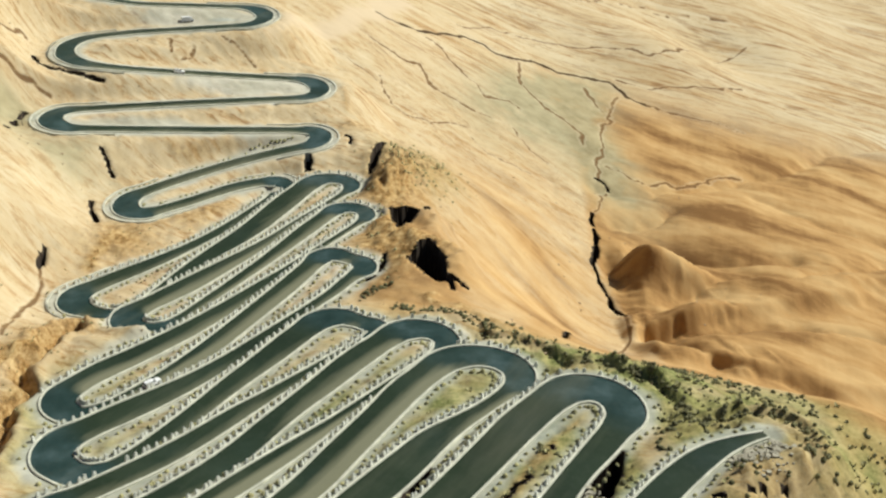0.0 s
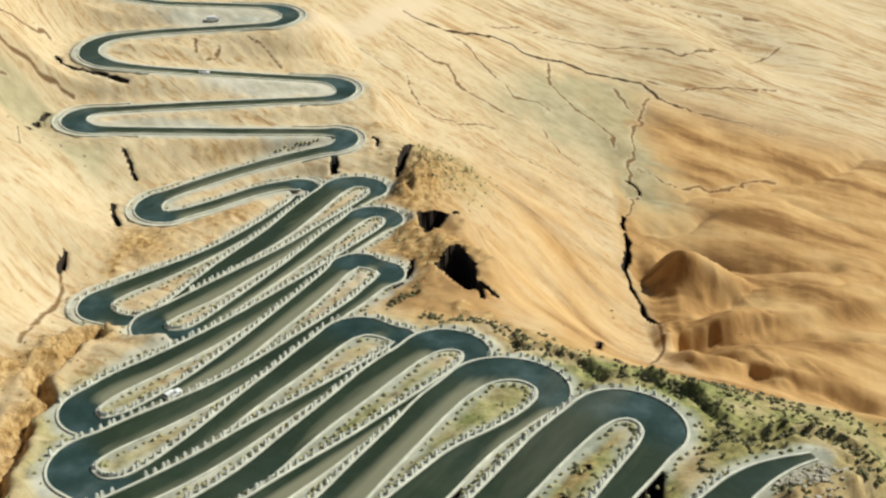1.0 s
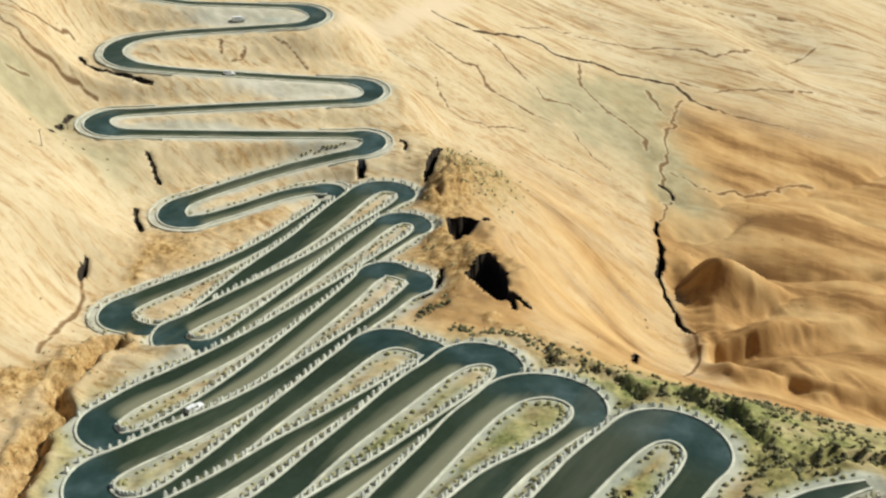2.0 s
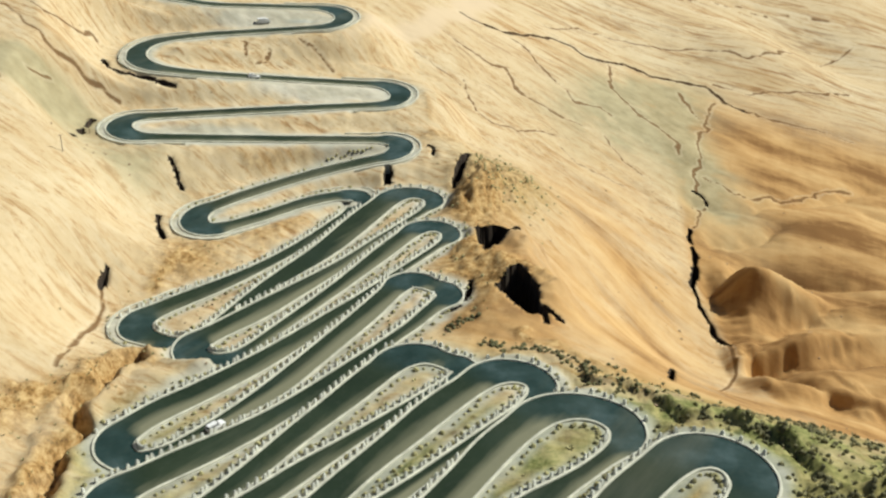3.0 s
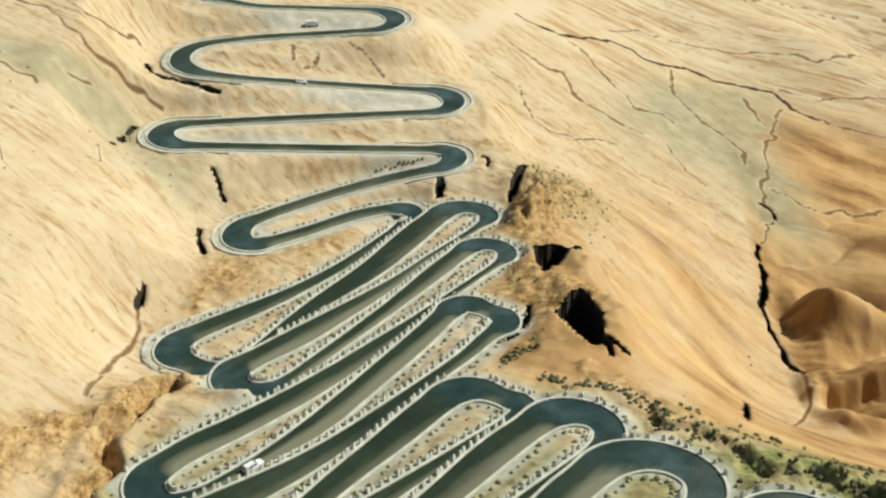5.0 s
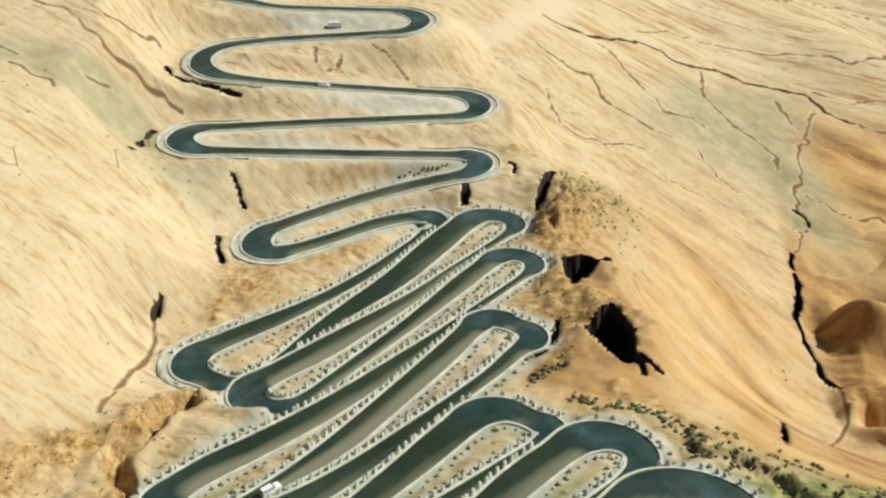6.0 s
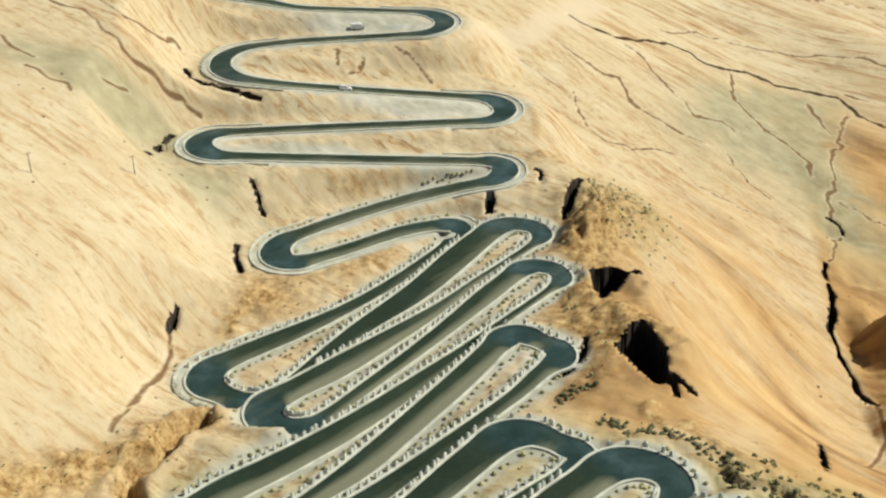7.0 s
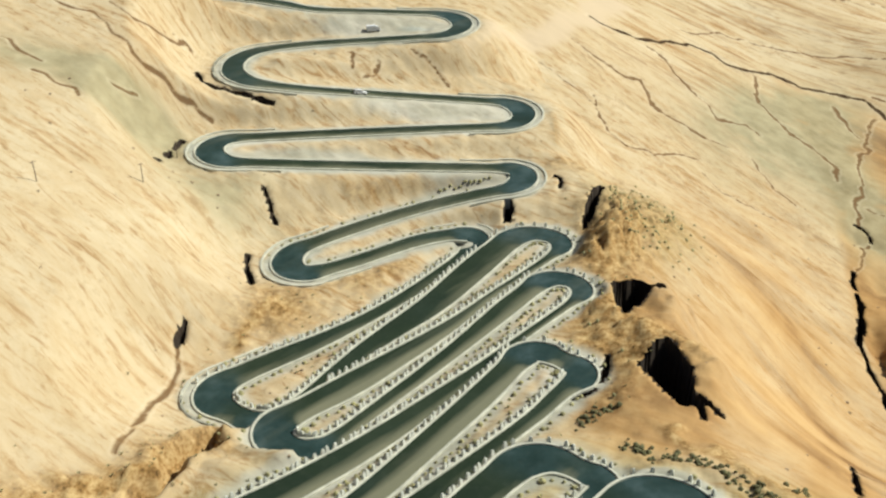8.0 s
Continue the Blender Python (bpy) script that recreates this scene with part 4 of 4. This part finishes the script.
# ---------------------------------------------------------------- vehicles and poles
def part_of(name, bm, material, parent, label="", at=None):
    me = bpy.data.meshes.new(name)
    bm.to_mesh(me)
    bm.free()
    me.materials.append(material)
    ob = new(name, me)
    ob.parent = parent
    if at is not None:
        ob.matrix_basis = at
    return tagged(ob, label)


def box(bm, size, at=(0, 0, 0), taper=1.0, bevel=0.0):
    r = bmesh.ops.create_cube(bm, size=1.0)
    for v in r["verts"]:
        k = taper if v.co.z > 0 else 1.0
        v.co = Vector((v.co.x * size[0] * k + at[0], v.co.y * size[1] * k + at[1], v.co.z * size[2] + at[2]))
    if bevel:
        edges = {e for v in r["verts"] for e in v.link_edges}
        bmesh.ops.bevel(bm, geom=list(edges), offset=bevel, segments=2, affect="EDGES", profile=0.6)


def loft(bm, sections):
    """Closed skin through sections of equal numbers of points."""
    rows = [[bm.verts.new(p) for p in s] for s in sections]
    n = len(rows[0])
    for a, b in zip(rows[:-1], rows[1:]):
        for i in range(n):
            bm.faces.new((a[i], a[(i + 1) % n], b[(i + 1) % n], b[i]))
    bm.faces.new(rows[0][::-1])
    bm.faces.new(rows[-1])
    bmesh.ops.recalc_face_normals(bm, faces=bm.faces)


def cylinder(bm, r, depth, at, axis="Y", segments=20, r2=None):
    turn = {"X": Euler((0, math.pi / 2, 0)), "Y": Euler((math.pi / 2, 0, 0)), "Z": Euler((0, 0, 0))}[axis]
    bmesh.ops.create_cone(bm, cap_ends=True, segments=segments, radius1=r, radius2=r if r2 is None else r2, depth=depth, matrix=Matrix.Translation(at) @ turn.to_matrix().to_4x4())


PAINT = plain("white_car_paint", (0.80, 0.80, 0.78), 0.25, 0, 0.03, 0.5)
GLASS = plain("dark_car_glass", (0.02, 0.024, 0.027), 0.06, 0, 0.1, 1.0)
RUBBER = plain("tyre_rubber", (0.022, 0.022, 0.022), 0.85, 0, 0.2, 5.0)
ALLOY = plain("wheel_alloy", (0.55, 0.55, 0.55), 0.35, 0.9, 0.1, 5.0)
BLACK = plain("black_plastic", (0.03, 0.03, 0.03), 0.6, 0, 0.2, 5.0)
LENS = plain("clear_lamp_glass", (0.75, 0.76, 0.76), 0.1, 0.2, 0.05, 5.0)
RED = plain("red_lamp_glass", (0.35, 0.02, 0.015), 0.15, 0, 0.1, 5.0)
TIMBER = plain("grey_timber", (0.16, 0.12, 0.085), 0.9, 0, 0.25, 2.0)
CERAMIC = plain("brown_ceramic", (0.12, 0.05, 0.03), 0.3, 0, 0.1, 5.0)


def ring(x, half, low, high, tuck):
    """A rounded cross-section of a car's body at x."""
    return [(x, -half * 0.92, low), (x, -half, low + 0.14), (x, -half, high - 0.20), (x, -half * tuck, high), (x, 0, high + 0.03),
            (x, half * tuck, high), (x, half, high - 0.20), (x, half, low + 0.14), (x, half * 0.92, low)]


def build_suv(label):
    """A boxy white off-roader, nose towards +x, standing on z = 0."""
    car = new("suv")
    tagged(car, label, "car")
    bm = bmesh.new()
    loft(bm, [ring(-2.32, 0.80, 0.50, 0.98, 0.86), ring(-2.20, 0.93, 0.36, 1.06, 0.90), ring(-1.0, 0.96, 0.32, 1.10, 0.92), ring(0.85, 0.96, 0.32, 1.08, 0.92),
              ring(1.0, 0.95, 0.32, 1.06, 0.90), ring(2.05, 0.92, 0.36, 0.98, 0.86), ring(2.28, 0.80, 0.45, 0.86, 0.82)])
    part_of("body", bm, PAINT, car)
    bm = bmesh.new()
    loft(bm, [[(-2.18, -0.80, 1.05), (-2.18, 0.80, 1.05), (1.02, 0.80, 1.05), (1.02, -0.80, 1.05)], [(-2.02, -0.72, 1.62), (-2.02, 0.72, 1.62), (0.38, 0.72, 1.62), (0.38, -0.72, 1.62)]])
    cabin = part_of("cabin", bm, PAINT, car)
    bm = bmesh.new()
    box(bm, (2.30, 1.40, 0.07), (-0.85, 0, 1.655), 0.94, 0.03)
    part_of("roof", bm, PAINT, car)
    for s in (1, -1):
        bm = bmesh.new()
        box(bm, (2.2, 0.05, 0.05), (-0.85, 0.62 * s, 1.73), 1, 0.015)
        part_of("roof_rail", bm, BLACK, car)
        for x0, x1, x2, x3 in ((-2.02, -1.30, -1.30, -1.92), (-1.20, -0.30, -0.30, -1.20), (-0.20, 0.72, 0.34, -0.20)):
            bm = bmesh.new()
            y0, y1 = 0.795 * s, 0.732 * s
            loft(bm, [[(x0, y0 + 0.015 * s, 1.14), (x1, y0 + 0.015 * s, 1.14), (x2, y1 + 0.015 * s, 1.54), (x3, y1 + 0.015 * s, 1.54)],
                      [(x0, y0 - 0.03 * s, 1.14), (x1, y0 - 0.03 * s, 1.14), (x2, y1 - 0.03 * s, 1.54), (x3, y1 - 0.03 * s, 1.54)]])
            part_of("side_window", bm, GLASS, cabin, "dark side window")
        bm = bmesh.new()
        box(bm, (0.12, 0.20, 0.15), (0.62, 0.98 * s, 1.16), 0.9, 0.03)
        part_of("mirror", bm, PAINT, car)
        bm = bmesh.new()
        box(bm, (0.10, 0.34, 0.17), (2.20, 0.62 * s, 0.78), 0.9, 0.03)
        part_of("headlight", bm, LENS, car)
        bm = bmesh.new()
        box(bm, (0.08, 0.16, 0.36), (-2.30, 0.70 * s, 0.88), 0.95, 0.02)
        part_of("tail_light", bm, RED, car)
        for x in (-1.42, 1.42):
            bm = bmesh.new()
            cylinder(bm, 0.38, 0.24, (0, 0, 0), "Y", 24)
            bmesh.ops.bevel(bm, geom=[e for e in bm.edges if abs(e.verts[0].co.y - e.verts[1].co.y) < 1e-4], offset=0.04, segments=2, affect="EDGES")
            wheel = part_of("wheel", bm, RUBBER, car, at=Matrix.Translation((x, 0.84 * s, 0.38)))
            bm = bmesh.new()
            cylinder(bm, 0.23, 0.05, (0, 0.11 * s, 0), "Y", 16, 0.21)
            for k in range(5):
                a = k * 1.2566
                box(bm, (0.06, 0.06, 0.20), (0.10 * math.sin(a), 0.125 * s, 0.10 * math.cos(a)))
            part_of("rim", bm, ALLOY, wheel, "grey alloy rim")
            bm = bmesh.new()
            box(bm, (0.98, 0.08, 0.10), (x, 0.95 * s, 0.80), 0.8, 0.03)
            part_of("wheel_arch", bm, BLACK, car)
    for nm, xs in (("windscreen", (0.98, 0.42)), ("rear_window", (-2.17, -2.04))):
        bm = bmesh.new()
        a, b = xs
        o = 0.025 if a > 0 else -0.025
        loft(bm, [[(a + o, -0.70, 1.12), (a + o, 0.70, 1.12), (b + o, 0.64, 1.58), (b + o, -0.64, 1.58)], [(a - o, -0.70, 1.12), (a - o, 0.70, 1.12), (b - o, 0.64, 1.58), (b - o, -0.64, 1.58)]])
        part_of(nm, bm, GLASS, cabin, "dark raked glass")
    for x in (2.30, -2.36):
        bm = bmesh.new()
        box(bm, (0.16, 1.66, 0.24), (x, 0, 0.50), 0.95, 0.05)
        part_of("bumper", bm, BLACK, car)
        bm = bmesh.new()
        box(bm, (0.02, 0.44, 0.12), (x + (0.09 if x > 0 else -0.09), 0, 0.52))
        part_of("number_plate", bm, PAINT, car)
    bm = bmesh.new()
    box(bm, (0.06, 0.80, 0.16), (2.27, 0, 0.76), 0.95, 0.02)
    part_of("grille", bm, BLACK, car)
    return car


def on_road(x, y, side, backwards=False):
    """The pose on the lane beside the centre line nearest to a place."""
    i = int(np.argmin(np.hypot(LINE[:, 0] - x, LINE[:, 1] - y)))
    t = TAN[i] * (-1 if backwards else 1)
    grade = (LINE[i + 2, 2] - LINE[i - 2, 2]) / 3.2 * (-1 if backwards else 1)
    p = LINE[i, :2] + NOR[i] * side
    return Matrix.Translation((p[0] * SIZE, p[1] * SIZE, (LINE[i, 2] + 0.055) * SIZE)) @ Euler((0, -math.atan(grade), math.atan2(t[1], t[0]))).to_matrix().to_4x4()


suv = build_suv("white off-road car driving up the asphalt road")
suv.matrix_basis = on_road(-34.0, 133.5, -0.75)
other = copy_thing(suv, on_road(-46.6, 281.5, -0.9))
tagged(other, "small white off-road car on the far bend of the road", "car")


def build_pole(height):
    pole = new("utility_pole")
    bm = bmesh.new()
    cylinder(bm, 0.15, height + 0.8, (0, 0, height / 2 - 0.4), "Z", 10, 0.09)
    part_of("shaft", bm, TIMBER, pole)
    bm = bmesh.new()
    box(bm, (1.5, 0.10, 0.12), (0, 0, height - 0.5), 1, 0.015)
    arm = part_of("crossarm", bm, TIMBER, pole)
    for x in (-0.62, 0.0, 0.62):
        bm = bmesh.new()
        cylinder(bm, 0.07, 0.20, (x, 0, height - 0.34), "Z", 8, 0.04)
        part_of("insulator", bm, CERAMIC, arm)
    return pole


pole = tagged(build_pole(6.0), "thin grey wooden utility pole with a crossarm", "utility pole", "poles of the line across the slope")
for k, (px, py) in enumerate(((-95.8, 202.6), (-81.8, 218.9), (-84.0, 246.0))):
    m = Matrix.Translation((px * SIZE, py * SIZE, float(ground_at(px, py)[0][0]) * SIZE - 0.15)) @ Euler((0, 0.02 * k, 0.9)).to_matrix().to_4x4()
    if k == 0:
        pole.matrix_basis = m
    else:
        copy_thing(pole, m)


def build_van():
    """A parked white delivery van, nose towards +x."""
    van = tagged(new("van"), "white delivery van parked inside the far bend", "van")
    bm = bmesh.new()
    box(bm, (3.9, 1.95, 1.95), (-0.75, 0, 1.40), 0.96, 0.08)
    part_of("cargo_body", bm, PAINT, van)
    bm = bmesh.new()
    loft(bm, [[(1.2, -0.95, 0.45), (1.2, 0.95, 0.45), (2.7, 0.90, 0.45), (2.7, -0.90, 0.45)], [(1.2, -0.95, 1.25), (1.2, 0.95, 1.25), (2.6, 0.88, 1.15), (2.6, -0.88, 1.15)],
              [(1.2, -0.88, 2.05), (1.2, 0.88, 2.05), (1.75, 0.82, 2.0), (1.75, -0.82, 2.0)]])
    cab = part_of("cab", bm, PAINT, van)
    bm = bmesh.new()
    loft(bm, [[(2.58, -0.78, 1.20), (2.58, 0.78, 1.20), (1.82, 0.74, 1.95), (1.82, -0.74, 1.95)], [(2.50, -0.78, 1.20), (2.50, 0.78, 1.20), (1.74, 0.74, 1.95), (1.74, -0.74, 1.95)]])
    part_of("windscreen", bm, GLASS, cab, "dark raked glass")
    for s in (1, -1):
        bm = bmesh.new()
        box(bm, (0.08, 0.30, 0.2), (2.70, 0.62 * s, 0.85), 0.9, 0.02)
        part_of("headlight", bm, LENS, van)
        for x in (-1.7, 1.75):
            bm = bmesh.new()
            cylinder(bm, 0.36, 0.24, (x, 0.86 * s, 0.36), "Y", 20)
            part_of("wheel", bm, RUBBER, van)
    return van


van = build_van()
vz = float(ground_at(-47.5, 315.6)[0][0])
van.matrix_basis = Matrix.Translation((-47.5 * SIZE, 315.6 * SIZE, vz * SIZE + 0.02)) @ Euler((0, 0, 0.3)).to_matrix().to_4x4()
